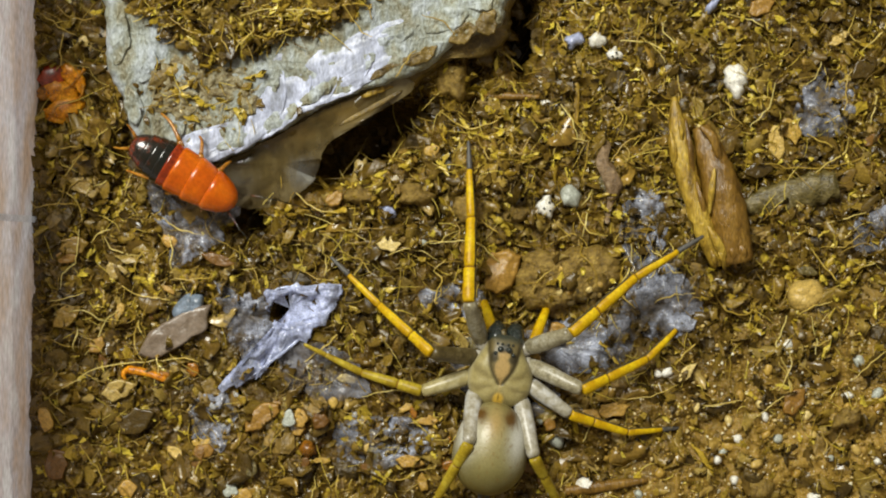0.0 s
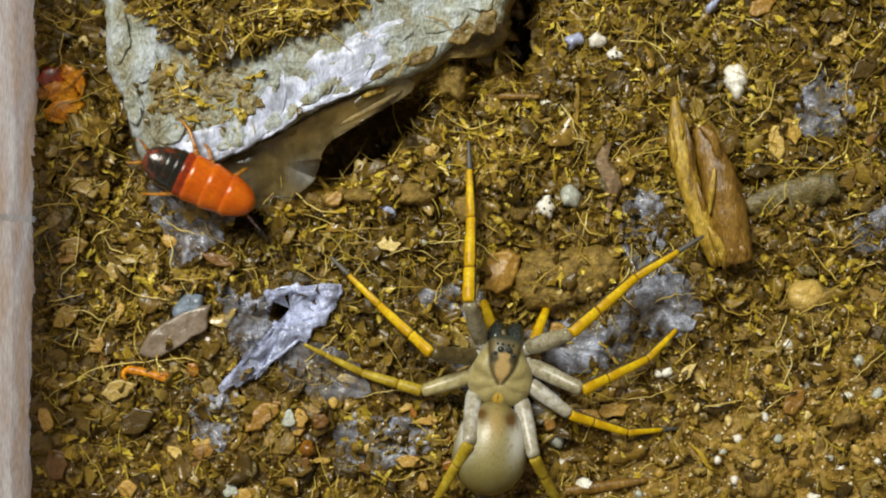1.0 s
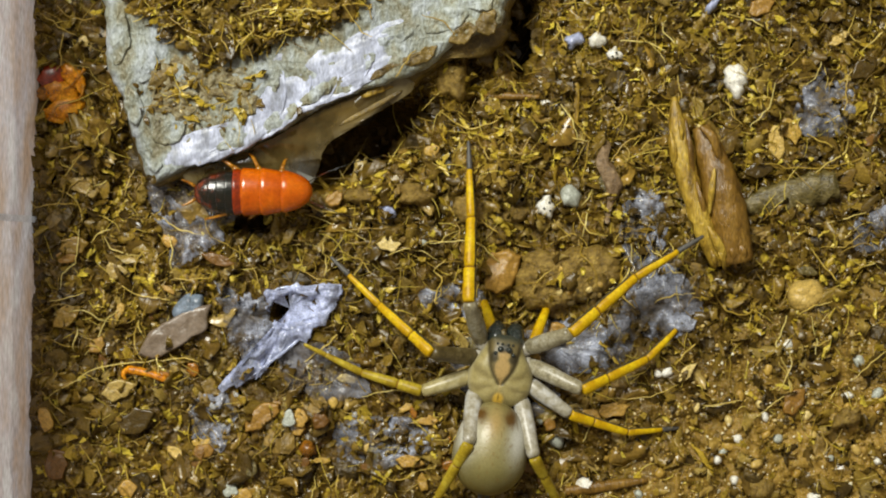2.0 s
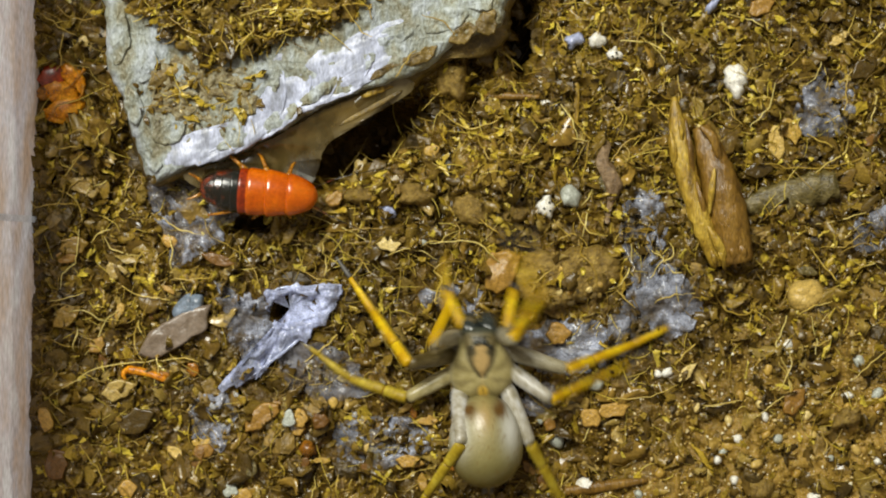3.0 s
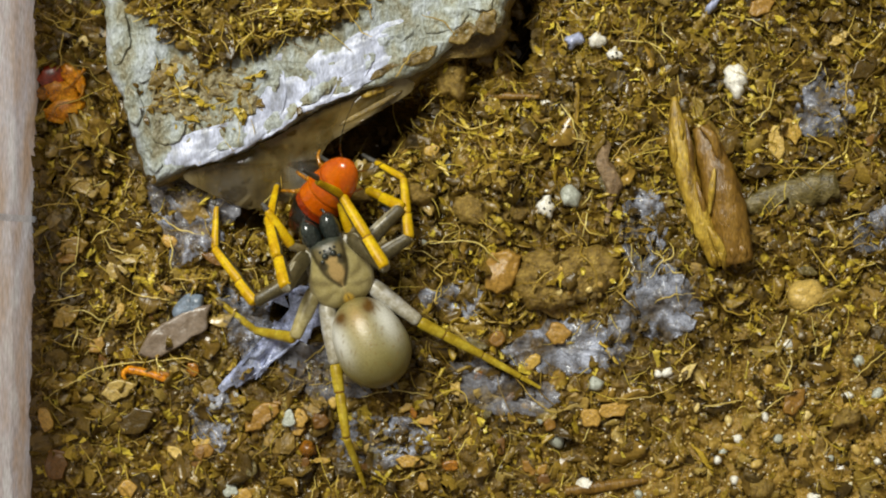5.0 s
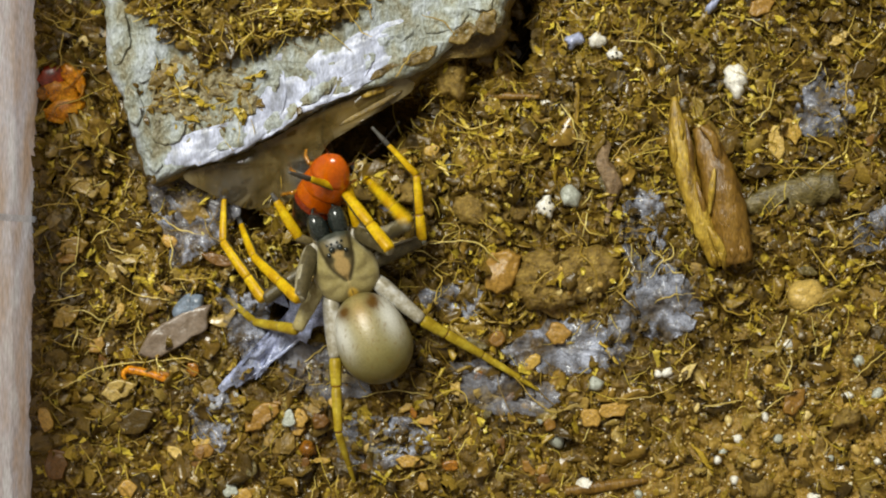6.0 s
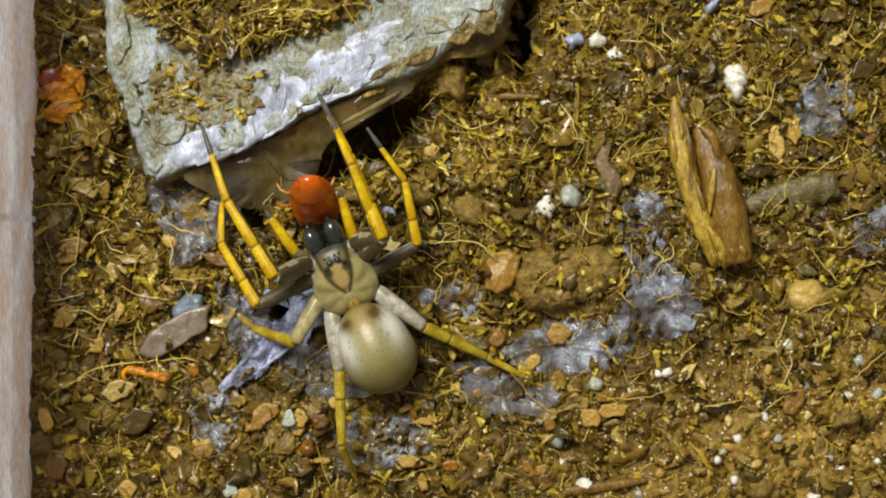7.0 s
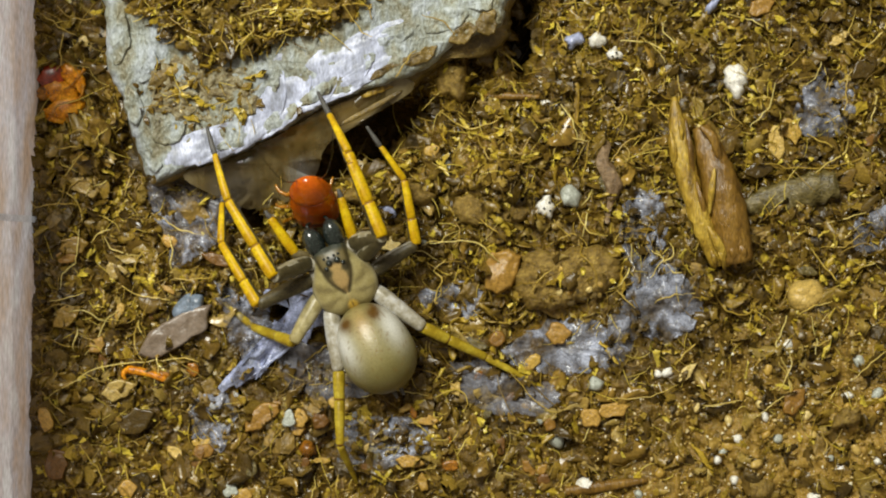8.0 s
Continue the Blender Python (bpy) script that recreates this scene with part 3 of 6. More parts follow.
def silks():
    silk("silk_film", [(470, 118), (540, 76), (640, 58), (700, 30), (760, 20), (735, 70), (690, 118), (632, 160), (560, 190), (485, 236), (400, 279), (330, 296),
                       (292, 290), (300, 255), (360, 228), (440, 222), (462, 165)], (520, 185), FILM, "bluish white silk film coating the bark",
         level=lambda X, Y: bark_z(X, Y) + 1.75 * MM, relief=0.65, grain=3.8, jag=0.9, seed=4, n=160, rings=26, thick=0.35)
    film = next(o for o in scene.objects if o.name == "silk_film")
    for i, pts in enumerate(([(500, 120), (505, 165), (495, 215)], [(540, 90), (550, 140), (540, 185)], [(590, 80), (600, 130), (585, 172)], [(430, 235), (380, 265), (335, 285)],
                             [(640, 70), (655, 105), (640, 150)])):
        path = [surface(x, y) - film.location + Vector((0, 0, 0.1 * MM)) for x, y in pts]
        part("fold", tube(open_curve(path, 14), [(3.2 - abs(k - 6.5) * 0.4) * U for k in range(14)], 8, 0.6, 0.4, 20 + i), FILM, film)
    silk("silk_curtain", [(322, 312), (400, 284), (490, 240), (565, 198), (640, 168), (715, 138), (730, 160), (668, 200), (612, 234), (580, 256), (567, 285), (562, 306), (545, 330), (505, 360),
                          (466, 370), (428, 368), (392, 352)], (500, 290), SILKGREY, "grey-brown silk sheet hanging from the bark's edge",
         level=curtain_z, relief=0.45, grain=5.0, jag=0.2, seed=6, thick=0.08, n=170, rings=24)
    silk("silk_sheet", [(258, 324), (300, 318), (350, 312), (398, 335), (430, 366), (402, 396), (340, 392), (292, 372), (268, 350)],
         (340, 350), VEIL, "grey veil of silk below the bark's edge", lift=1.0, relief=0.6, seed=23)
    silk("silk_sheet", [(500, 625), (560, 602), (620, 640), (650, 690), (600, 716), (540, 700), (500, 668)],
         (570, 660), VEIL, "hazy grey silk veil over the soil", lift=0.8, relief=0.7, seed=24)
    silk("silk_sheet", [(800, 640), (850, 660), (920, 664), (990, 690), (960, 735), (880, 730), (815, 700)],
         (890, 695), VEIL, "hazy grey silk veil over the soil", lift=0.7, relief=0.7, seed=25)
    silk("silk_sheet", [(264, 362), (292, 345), (340, 380), (385, 395), (393, 425), (360, 450), (318, 474), (304, 470), (290, 420)],
         (330, 410), SILKTHIN, "pale silk sheet spread over soil below the bark", seed=7, lift=0.75, relief=1.1)
    silk("silk_tunnel", [(468, 528), (490, 506), (530, 502), (607, 506), (584, 560), (540, 600), (490, 636), (448, 672), (398, 687), (394, 674),
                         (430, 645), (462, 612), (484, 575)], (513, 546), SILK,
         "torn crumpled white silk tunnel with a dark opening", lift=1.4, relief=1.1, grain=2.6, seed=8, hole=(512, 545, 38, 23, 22), seat=(545, 585), n=150, rings=26, jag=1.2)
    silk("silk_sheet", [(386, 496), (425, 518), (470, 524), (484, 565), (455, 612), (428, 640), (404, 600), (392, 545)], (436, 565), SILKTHIN,
         "torn thin silk sheet beside the silk tunnel", lift=0.7, relief=1.2, grain=1.6, seed=18, n=110, rings=18, jag=1.8)
    tunnel = next(o for o in scene.objects if o.name == "silk_tunnel")
    z = tunnel.location.z / MM + 1.1
    for i, pts in enumerate(([(470, 530), (490, 512), (520, 510), (560, 520), (600, 512)], [(482, 572), (515, 584), (552, 570), (584, 540)],
                             [(440, 670), (480, 640), (530, 600), (570, 560)])):
        path = [p - tunnel.location for p in open_curve([at(x, y, z - 0.1 * k) for k, (x, y) in enumerate(pts)], 16)]
        part("fold", tube(path, [(3.4 - abs(k - 7.5) * 0.38) * U for k in range(16)], 8, 0.6, 0.45, i), SILK, tunnel, "thick white silk fold")
    silk("silk_sheet", [(1128, 480), (1170, 470), (1205, 480), (1240, 530), (1232, 580), (1190, 604), (1140, 596), (1125, 540)],
         (1180, 540), SILKTHIN, "thin crumpled silk sheet on the soil", lift=0.6, seed=9)
    silk("silk_sheet", [(1110, 350), (1150, 335), (1180, 370), (1175, 430), (1150, 462), (1110, 440), (1098, 395)],
         (1140, 400), SILKTHIN, "thin crumpled silk sheet on the soil", lift=0.4, seed=10)
    silk("silk_sheet", [(1405, 200), (1440, 130), (1490, 125), (1515, 150), (1505, 215), (1480, 240), (1425, 245)],
         (1460, 190), SILKTHIN, "thin crumpled silk sheet on the soil", lift=0.4, seed=11)
    silk("silk_sheet", [(885, 620), (940, 588), (1000, 558), (1062, 572), (1080, 612), (1050, 652), (985, 664), (920, 648)],
         (985, 612), SILKTHIN, "thin crumpled silk sheet on the soil", lift=0.4, seed=12)
    silk("silk_sheet", [(742, 520), (790, 498), (848, 505), (852, 545), (815, 570), (765, 558)],
         (800, 530), SILKTHIN, "thin crumpled silk sheet on the soil", lift=0.3, seed=13)
    silk("silk_sheet", [(1080, 560), (1110, 555), (1125, 600), (1090, 660), (1060, 640)],
         (1095, 605), SILKTHIN, "thin crumpled silk sheet on the soil", lift=0.2, seed=14)
    silk("silk_sheet", [(1100, 430), (1150, 448), (1205, 462), (1180, 500), (1140, 530), (1118, 590), (1092, 560), (1112, 500)],
         (1130, 490), SILKTHIN, "thin crumpled silk sheet on the soil", lift=0.3, seed=19)
    silk("silk_sheet", [(820, 645), (870, 632), (900, 650), (880, 690), (835, 690)],
         (858, 662), SILKTHIN, "thin crumpled silk sheet on the soil", lift=0.2, seed=20)
    silk("silk_sheet", [(345, 705), (400, 700), (415, 745), (395, 790), (355, 790), (335, 745)],
         (375, 745), SILKTHIN, "thin crumpled silk sheet on the soil", lift=0.3, seed=15)
    silk("silk_sheet", [(590, 760), (680, 735), (765, 760), (760, 800), (690, 830), (610, 820)],
         (680, 782), SILKTHIN, "thin crumpled silk sheet on the soil", lift=0.1, seed=16, relief=0.7)
    silk("silk_sheet", [(1510, 395), (1575, 360), (1590, 430), (1540, 450), (1500, 430)],
         (1550, 408), SILKTHIN, "thin crumpled silk sheet on the soil", lift=0.3, seed=17)


bark()
heap()
silks()


# ---- wood ----
def branch():
    o = ground_at(1260, 360)
    b = base("wood_fragment", o, "split brown wood fragment with a peeled yellow side", "wood")
    z = o.z / MM + 1.8

    def line(pts, n=22, dz=0.0):
        return [p - o for p in open_curve([at(x, y, z + dz + h) for x, y, h in pts], n)]

    def rad(ws, n=22):
        return [p.x * U for p in open_curve([(w, 0, 0) for w in ws], n)]

    part("core", tube(line([(1240, 225, 0), (1262, 290, 0.4), (1284, 370, 0.6), (1300, 464, 0)]), rad([16, 30, 36, 34]), 16, 0.9, 0.22, 1), WOOD, b, "dark brown core")
    part("peeled_side", tube(line([(1193, 172, 0.4), (1202, 250, 0.8), (1222, 335, 1.2), (1245, 400, 1.2), (1272, 470, 0.6)]), rad([4, 20, 18, 19, 14]), 12, 0.8, 0.35, 2), WOODPALE, b, "peeled yellow wood")
    part("splinter", tube(line([(1265, 298, 3.2), (1260, 335, 3.3), (1256, 378, 2.6)]), rad([2, 6, 2]), 8, 0.7, 0.2, 3), WOODPALE, b, "yellow splinter")
    part("splinter", tube(line([(1252, 400, 2.8), (1270, 430, 2.8), (1288, 470, 1.5)]), rad([3, 9, 5]), 8, 0.7, 0.3, 4), WOODPALE, b, "yellow splinter")
    part("splinter", tube(line([(1240, 225, 2.2), (1262, 245, 2.6), (1275, 290, 2.2)]), rad([4, 9, 3]), 8, 0.7, 0.3, 5), WOOD, b)
    for i, (x0, y0, x1, y1, w, m) in enumerate(((1268, 430, 1283, 478, 6, WOODPALE), (1290, 425, 1302, 474, 7, WOOD), (1308, 425, 1318, 466, 7, WOOD), (1258, 440, 1266, 476, 5, WOODPALE),
                                               (1213, 210, 1228, 330, 5, WOOD), (1200, 200, 1207, 262, 4, WOODPALE), (1232, 320, 1250, 400, 5, WOOD), (1278, 300, 1290, 400, 6, WOOD),
                                               (1186, 232, 1196, 300, 5, WOODPALE))):
        part("splinter", tube(line([(x0, y0, 2.0), ((x0 + x1) / 2 + 2, (y0 + y1) / 2, 2.5), (x1, y1, 1.2)], 12), rad([2, w, 2], 12), 8, 0.6, 0.35, 10 + i), m, b)


def twig(name, pts, ws, material, label, flat=0.8, lift=0.6, category="twig", rough=0.25, seed=1, sides=10):
    mid = pts[len(pts) // 2]
    o = ground_at(*mid[:2])
    path = [p - o for p in open_curve([ground_at(x, y, lift) for x, y in pts], 18)]
    rad = [p.x * U for p in open_curve([(w, 0, 0) for w in ws], 18)]
    return thing(name, tube(path, rad, sides, flat, rough, seed), material, o, label, category)


branch()
twig("dead_stalk", [(1078, 252), (1066, 285), (1086, 325), (1080, 360), (1074, 396)], [6, 11, 15, 6, 4], DEADSTALK, "limp pinkish tan dead stalk on the soil", flat=0.4, lift=0.9, category="stalk", rough=0.7, seed=9, sides=12)
twig("twig", [(1308, 368), (1350, 360), (1420, 340), (1482, 325)], [8, 24, 29, 22], TWIGGREY, "short grey weathered twig lying on the soil", lift=0.9, seed=2, rough=0.6, flat=0.5, sides=14)
twig("twig", [(1016, 110), (1020, 170), (1017, 260)], [3, 6, 3], WOODPALE, "thin yellowish brown stem lying on the soil", seed=3)
twig("twig", [(835, 172), (890, 170), (955, 172)], [5, 7, 4], WOOD, "short brown stem lying on the soil", seed=4)
twig("twig", [(1000, 870), (1060, 862), (1145, 850)], [8, 11, 5], WOOD, "short brown stem lying on the soil", seed=6, rough=0.08, lift=0.2)
twig("twig", [(780, 370), (788, 340), (795, 300)], [5, 7, 4], WOOD, "short dark brown stem lying on the soil", seed=7)


# ---- stones, chips and clods ----
def stone(name, x, y, length, width, turn, material, label, category, thick=None, seed=0, flat=3.0, jag=0.25, sink=0.35, sides=9, group="", corners=False):
    r = random.Random(seed + 100)
    rim = []
    c, s = math.cos(radians(turn)), math.sin(radians(turn))
    for i in range(sides):
        a = 2 * math.pi * (i + r.uniform(-0.25, 0.25)) / sides
        k = r.uniform(0.86, 1.12)
        px, py = math.cos(a) * length / 2 * k, math.sin(a) * width / 2 * k
        rim.append((x + px * c + py * s, y - px * s + py * c))
    o = ground_at(x, y)
    t = thick if thick is not None else min(length, width) * U / MM * 0.55
    bm = plate(rim, (x, y), t, lambda X, Y: o.z - sink * t * MM, n=40 if length > 40 else 22, rings=8 if length > 40 else 5,
               jag=jag, relief=0.16 * t if t > 0.6 else 0.05, grain=1.1, flat=flat, seed=seed, under=0.3, corners=corners)
    return thing(name, shift(bm, o), material, o, label, category, group)


def rocks():
    # the large clod and the chip beside it
    o = ground_at(1000, 490)
    rim = [(908, 505), (915, 468), (945, 445), (1000, 440), (1060, 434), (1092, 450), (1102, 480), (1085, 510), (1050, 530), (985, 550), (935, 545)]
    bm = plate(rim, (1000, 490), 4.2, lambda X, Y: o.z - 0.6 * MM, n=150, rings=30, jag=0.7, relief=0.45, grain=1.6, flat=7, seed=21, under=0.6)
    clod = base("soil_clod", o, "large rounded brown clod of hard soil", "clod")
    part("body", shift(bm, o), CLOD, clod)
    r = random.Random(3)
    for i in range(46):
        a, d = r.uniform(0, 6.28), math.sqrt(r.random()) * 0.88
        x, y = 1003 + 92 * d * math.cos(a), 492 + 50 * d * math.sin(a)
        z = o.z / MM - 0.75 + 4.2 * math.sqrt(1 - d ** 7)
        k = r.uniform(0.25, 0.75)
        off = Vector((i, i * 0.7, 2))
        bm = ball(k * MM, k * r.uniform(0.5, 1.0) * MM, k * 0.5 * MM, u=10, v=7, shape=lambda q: q * (1 + 0.5 * noise.noise(q * 1.6 + off)))
        g = part("grain", bm, r.choice((CLOD, CLOD, TAN, HUMUS)), clod)
        g.matrix_basis = Matrix.Translation(at(x, y, z) - o) @ pose(0, 0, 0, r.uniform(-30, 30), r.uniform(-30, 30), r.uniform(0, 180))
    o = ground_at(887, 480)
    rim = [(858, 512), (856, 470), (868, 445), (900, 440), (924, 452), (918, 480), (908, 508), (880, 524)]
    bm = plate(rim, (887, 482), 1.8, lambda X, Y: o.z + 0.1 * MM, n=64, rings=10, jag=0.25, relief=0.4, grain=2.0, flat=16, seed=22, under=0.5, corners=True)
    thing("wood_chip", shift(bm, o), CHIP, o, "flat reddish brown chip beside the large clod", "chip")
    stone("stone", 1302, 142, 66, 38, 100, WHITE, "chalky white stone lying on the soil", "stone", seed=1, jag=0.6, sink=-0.25, thick=2.2)
    stone("stone", 1426, 524, 68, 62, 10, TAN, "rounded tan stone half sunk in the soil", "stone", seed=2, sink=-0.1)
    stone("stone", 1212, 158, 52, 40, 0, SOIL, "dark brown stone half sunk in the soil", "stone", seed=3)
    stone("stone", 1010, 348, 36, 44, 20, PALEGREY, "smooth grey translucent stone", "stone", seed=4, jag=0.05, sink=-0.1)
    stone("stone", 984, 772, 30, 46, 5, PALEGREY, "smooth pale grey stone", "stone", seed=5, jag=0.05, sink=-0.1)
    stone("stone", 1038, 860, 40, 28, -20, WHITE, "smooth greenish white stone", "stone", seed=6, jag=0.05, sink=-0.1)
    stone("stone", 966, 182, 22, 14, -15, WHITE, "small white stone on brown soil", "stone", seed=7, jag=0.1, sink=-0.1)
    stone("stone", 1054, 680, 30, 28, 0, PALEGREY, "dark greenish grey stone", "stone", seed=8, jag=0.05)
    stone("stone", 336, 543, 66, 44, 40, BLUESTONE, "blue-grey smooth stone by the silk", "stone", seed=9, jag=0.1, sink=-0.1)
    stone("bark_flake", 312, 588, 158, 58, 33, GREYCHIP, "large flat pale grey-brown bark flake by the silk", "flake", thick=1.0, seed=39, flat=26, jag=0.35, sink=-0.3, sides=6, corners=True)
    chips = [  # x, y, length, width, turn, material
        (462, 738, 92, 36, 38, CHIP), (532, 742, 34, 42, 0, CHIP), (566, 744, 32, 34, 0, CHIP),
        (724, 816, 52, 26, -5, CHIP), (568, 816, 44, 14, 0, TAN), (1217, 660, 46, 20, 50, TAN),
        (1405, 712, 60, 42, 40, CHIP), (1400, 228, 62, 34, 110, TAN), (1348, 12, 58, 34, 20, CHIP), (1490, 68, 60, 22, 25, TAN),
        (765, 266, 30, 24, 30, TAN), (792, 288, 26, 36, 0, PALEGREY), (1045, 740, 40, 38, 0, CHIP), (1270, 620, 26, 24, 0, TAN),
        (1084, 726, 60, 30, 10, CHIP), (690, 432, 44, 26, 0, TAN), (385, 460, 66, 26, -15, CHIP), (290, 132, 42, 24, 30, TWIGGREY),
        (284, 70, 22, 12, 0, TAN), (148, 74, 22, 24, 0, TAN), (95, 100, 24, 14, 20, TWIGGREY), (1075, 320, 34, 70, 5, TWIGGREY),
        (1255, 420, 14, 60, 20, TWIGGREY), (130, 435, 60, 40, 10, TWIGGREY), (590, 352, 44, 30, 20, CHIP), (735, 345, 60, 40, -10, CLOD),
        (800, 140, 60, 76, 5, CLOD), (836, 370, 70, 60, 0, CLOD), (905, 378, 60, 44, 10, CLOD), (640, 345, 70, 40, 0, CLOD),
        (240, 745, 70, 50, 30, TWIGGREY), (210, 690, 70, 40, 20, TWIGGREY), (430, 880, 40, 30, 0, CHIP),
        (225, 865, 34, 34, 0, CHIP), (80, 745, 30, 50, 10, CHIP), (100, 820, 50, 60, 0, CHIP), (360, 800, 40, 30, 0, CHIP),
        (408, 868, 28, 30, 0, PALEGREY), (512, 742, 22, 30, 0, PALEGREY), (880, 600, 36, 30, 0, CHIP), (910, 700, 40, 20, 20, CHIP),
        (840, 610, 60, 26, -10, TWIGGREY), (990, 590, 50, 40, 0, CHIP), (1500, 740, 60, 30, 30, CLOD), (1350, 865, 50, 40, 0, CLOD),
        (1540, 250, 40, 24, 40, CHIP), (1250, 330, 20, 12, 0, TAN), (1160, 300, 20, 14, 10, TAN), (1430, 480, 40, 16, -10, TWIGGREY),
        (150, 330, 60, 40, -20, TWIGGREY), (120, 560, 60, 36, 30, TWIGGREY), (205, 480, 44, 30, 0, TWIGGREY), (170, 610, 40, 26, 50, CHIP), (1290, 244, 80, 40, 70, SCRAP), (1345, 300, 60, 30, 15, SCRAP), (1375, 250, 70, 36, 100, TAN), (1500, 320, 50, 34, 60, SCRAP), (1530, 120, 60, 36, 40, SCRAP), (1470, 30, 50, 30, 10, SCRAP)]
    for i, (x, y, l, w, a, m) in enumerate(chips):
        m = SCRAP if m is TWIGGREY and x < 420 and y > 300 else m
        big = m is CLOD
        kind = {CHIP: ("wood_chip", "reddish brown flat wood chip on the soil", "chip"), TAN: ("husk", "pale tan plant husk on the soil", "husk"),
                TWIGGREY: ("bark_flake", "flat grey-brown bark flake on the soil", "flake"), PALEGREY: ("stone", "small smooth grey stone on the soil", "stone"),
                AMBER: ("shell_fragment", "small amber insect shell fragment", "shell"), SCRAP: ("dead_leaf", "flat olive-brown piece of dead leaf on soil", "leaf"), CLOD: ("soil_clod", "rough brown clod of soil", "clod")}[m]
        stone(kind[0], x, y, l, w, a, m, kind[1], kind[2], thick=(2.2 if big else 0.9 if m in (CHIP, TWIGGREY) else 0.8), seed=40 + i,
              flat=4 if big else 26, jag=0.7 if big else 0.35, sink=0.1 if big else -0.45, sides=9 if big or m is PALEGREY else 6, corners=m in (CHIP, TWIGGREY, TAN, SCRAP), group={"chip": "wood chips", "husk": "husks", "flake": "bark flakes", "clod": "clods"}.get(kind[2], ""))
    stone("seed", 543, 795, 32, 30, 0, AMBER, "round glossy orange-brown seed on the soil", "seed", seed=71, thick=2.0, flat=2.2, jag=0.03, sink=-0.1)
    r = random.Random(12)
    for i in range(44):
        x, y = (r.uniform(330, 1000), r.uniform(640, 875)) if i < 34 else (r.uniform(90, 340), r.uniform(420, 860))
        m = r.choice((CHIP, CHIP, TAN, TWIGGREY, AMBER))
        nm, lb, ct = {CHIP: ("wood_chip", "small reddish brown wood chip on the soil", "chip"), TAN: ("husk", "small tan plant husk on the soil", "husk"),
                      TWIGGREY: ("bark_flake", "small grey-brown bark flake on the soil", "flake"), AMBER: ("shell_fragment", "small amber insect shell fragment", "shell")}[m]
        stone(nm, x, y, r.uniform(20, 44), r.uniform(14, 26), r.uniform(0, 180), m, lb, ct, thick=r.uniform(0.5, 1.0), seed=400 + i, flat=18, jag=0.35, sink=-0.1,
              sides=r.choice((5, 6, 7)), corners=True, group={"chip": "wood chips", "husk": "husks", "flake": "bark flakes"}.get(ct, ""))
    for i, (x, y) in enumerate(((376, 720), (398, 752), (512, 736), (545, 788), (365, 738), (660, 800), (700, 775), (740, 780), (418, 700), (352, 438), (1155, 385), (1130, 430), (905, 630), (1015, 600), (628, 735), (520, 757))):
        stone("bead", x, y, r.uniform(10, 17), r.uniform(9, 13), r.uniform(0, 180), BEAD, "tiny clear shining bead on silk", "bead", seed=500 + i, jag=0.03, sink=-0.3, group="clear beads")
    # pale grit in the sandy corner
    r = random.Random(5)
    spots = [(1305, 776), (1290, 790), (1335, 820), (1338, 822), (1354, 738), (1357, 770), (1378, 778), (1440, 770), (1500, 700), (1555, 720),
             (1553, 697), (1515, 795), (1555, 815), (1430, 735), (1280, 800), (1500, 720), (1165, 662), (1168, 838), (1130, 875), (1290, 745),
             (1440, 880), (1310, 700), (1470, 812), (1250, 835), (1395, 610), (1345, 715), (1260, 155), (1438, 90), (1270, 815), (1068, 808),
             (752, 425), (640, 380), (1180, 660), (930, 720), (955, 742), (1360, 655), (1300, 850), (1410, 840), (1520, 640), (1235, 720)]
    for i, (x, y) in enumerate(spots):
        m = (WHITE, TAN, PALEGREY, TAN)[i % 4]
        stone("pebble", x, y, r.uniform(14, 27), r.uniform(12, 19), r.uniform(0, 180), m,
              {WHITE: "tiny white pebble in sandy soil", TAN: "tiny tan pebble in sandy soil", PALEGREY: "tiny grey pebble in sandy soil"}[m], "pebble", seed=200 + i, jag=0.06, sink=0.0, group="pebbles")


rocks()


def droppings():
    """White speckled lumps of old silk with dark dots."""
    for i, (x, y, w, h) in enumerate(((968, 362, 28, 46), (1088, 96, 22, 28), (1056, 68, 26, 22), (1016, 70, 40, 26), (685, 372, 24, 30), (1262, 8, 40, 22))):
        ob = stone("silk_tuft", x, y, w, h, 10 * i, SILK if i > 2 else WHITE, "small white tuft of old silk", "silk", thick=1.4, seed=300 + i, jag=0.9, sink=-0.4)
        if i < 2:
            for dx, dy in ((-5, 6), (4, -3), (6, 10)):
                bm = ball(2.2 * U, 2.2 * U, 1.5 * U, u=8, v=6)
                d = part("dot", bm, BLACK, ob, "dark dot")
                d.location = at(x + dx * w / 28, y + dy * h / 40, ob.location.z / MM + 2.1) - ob.location


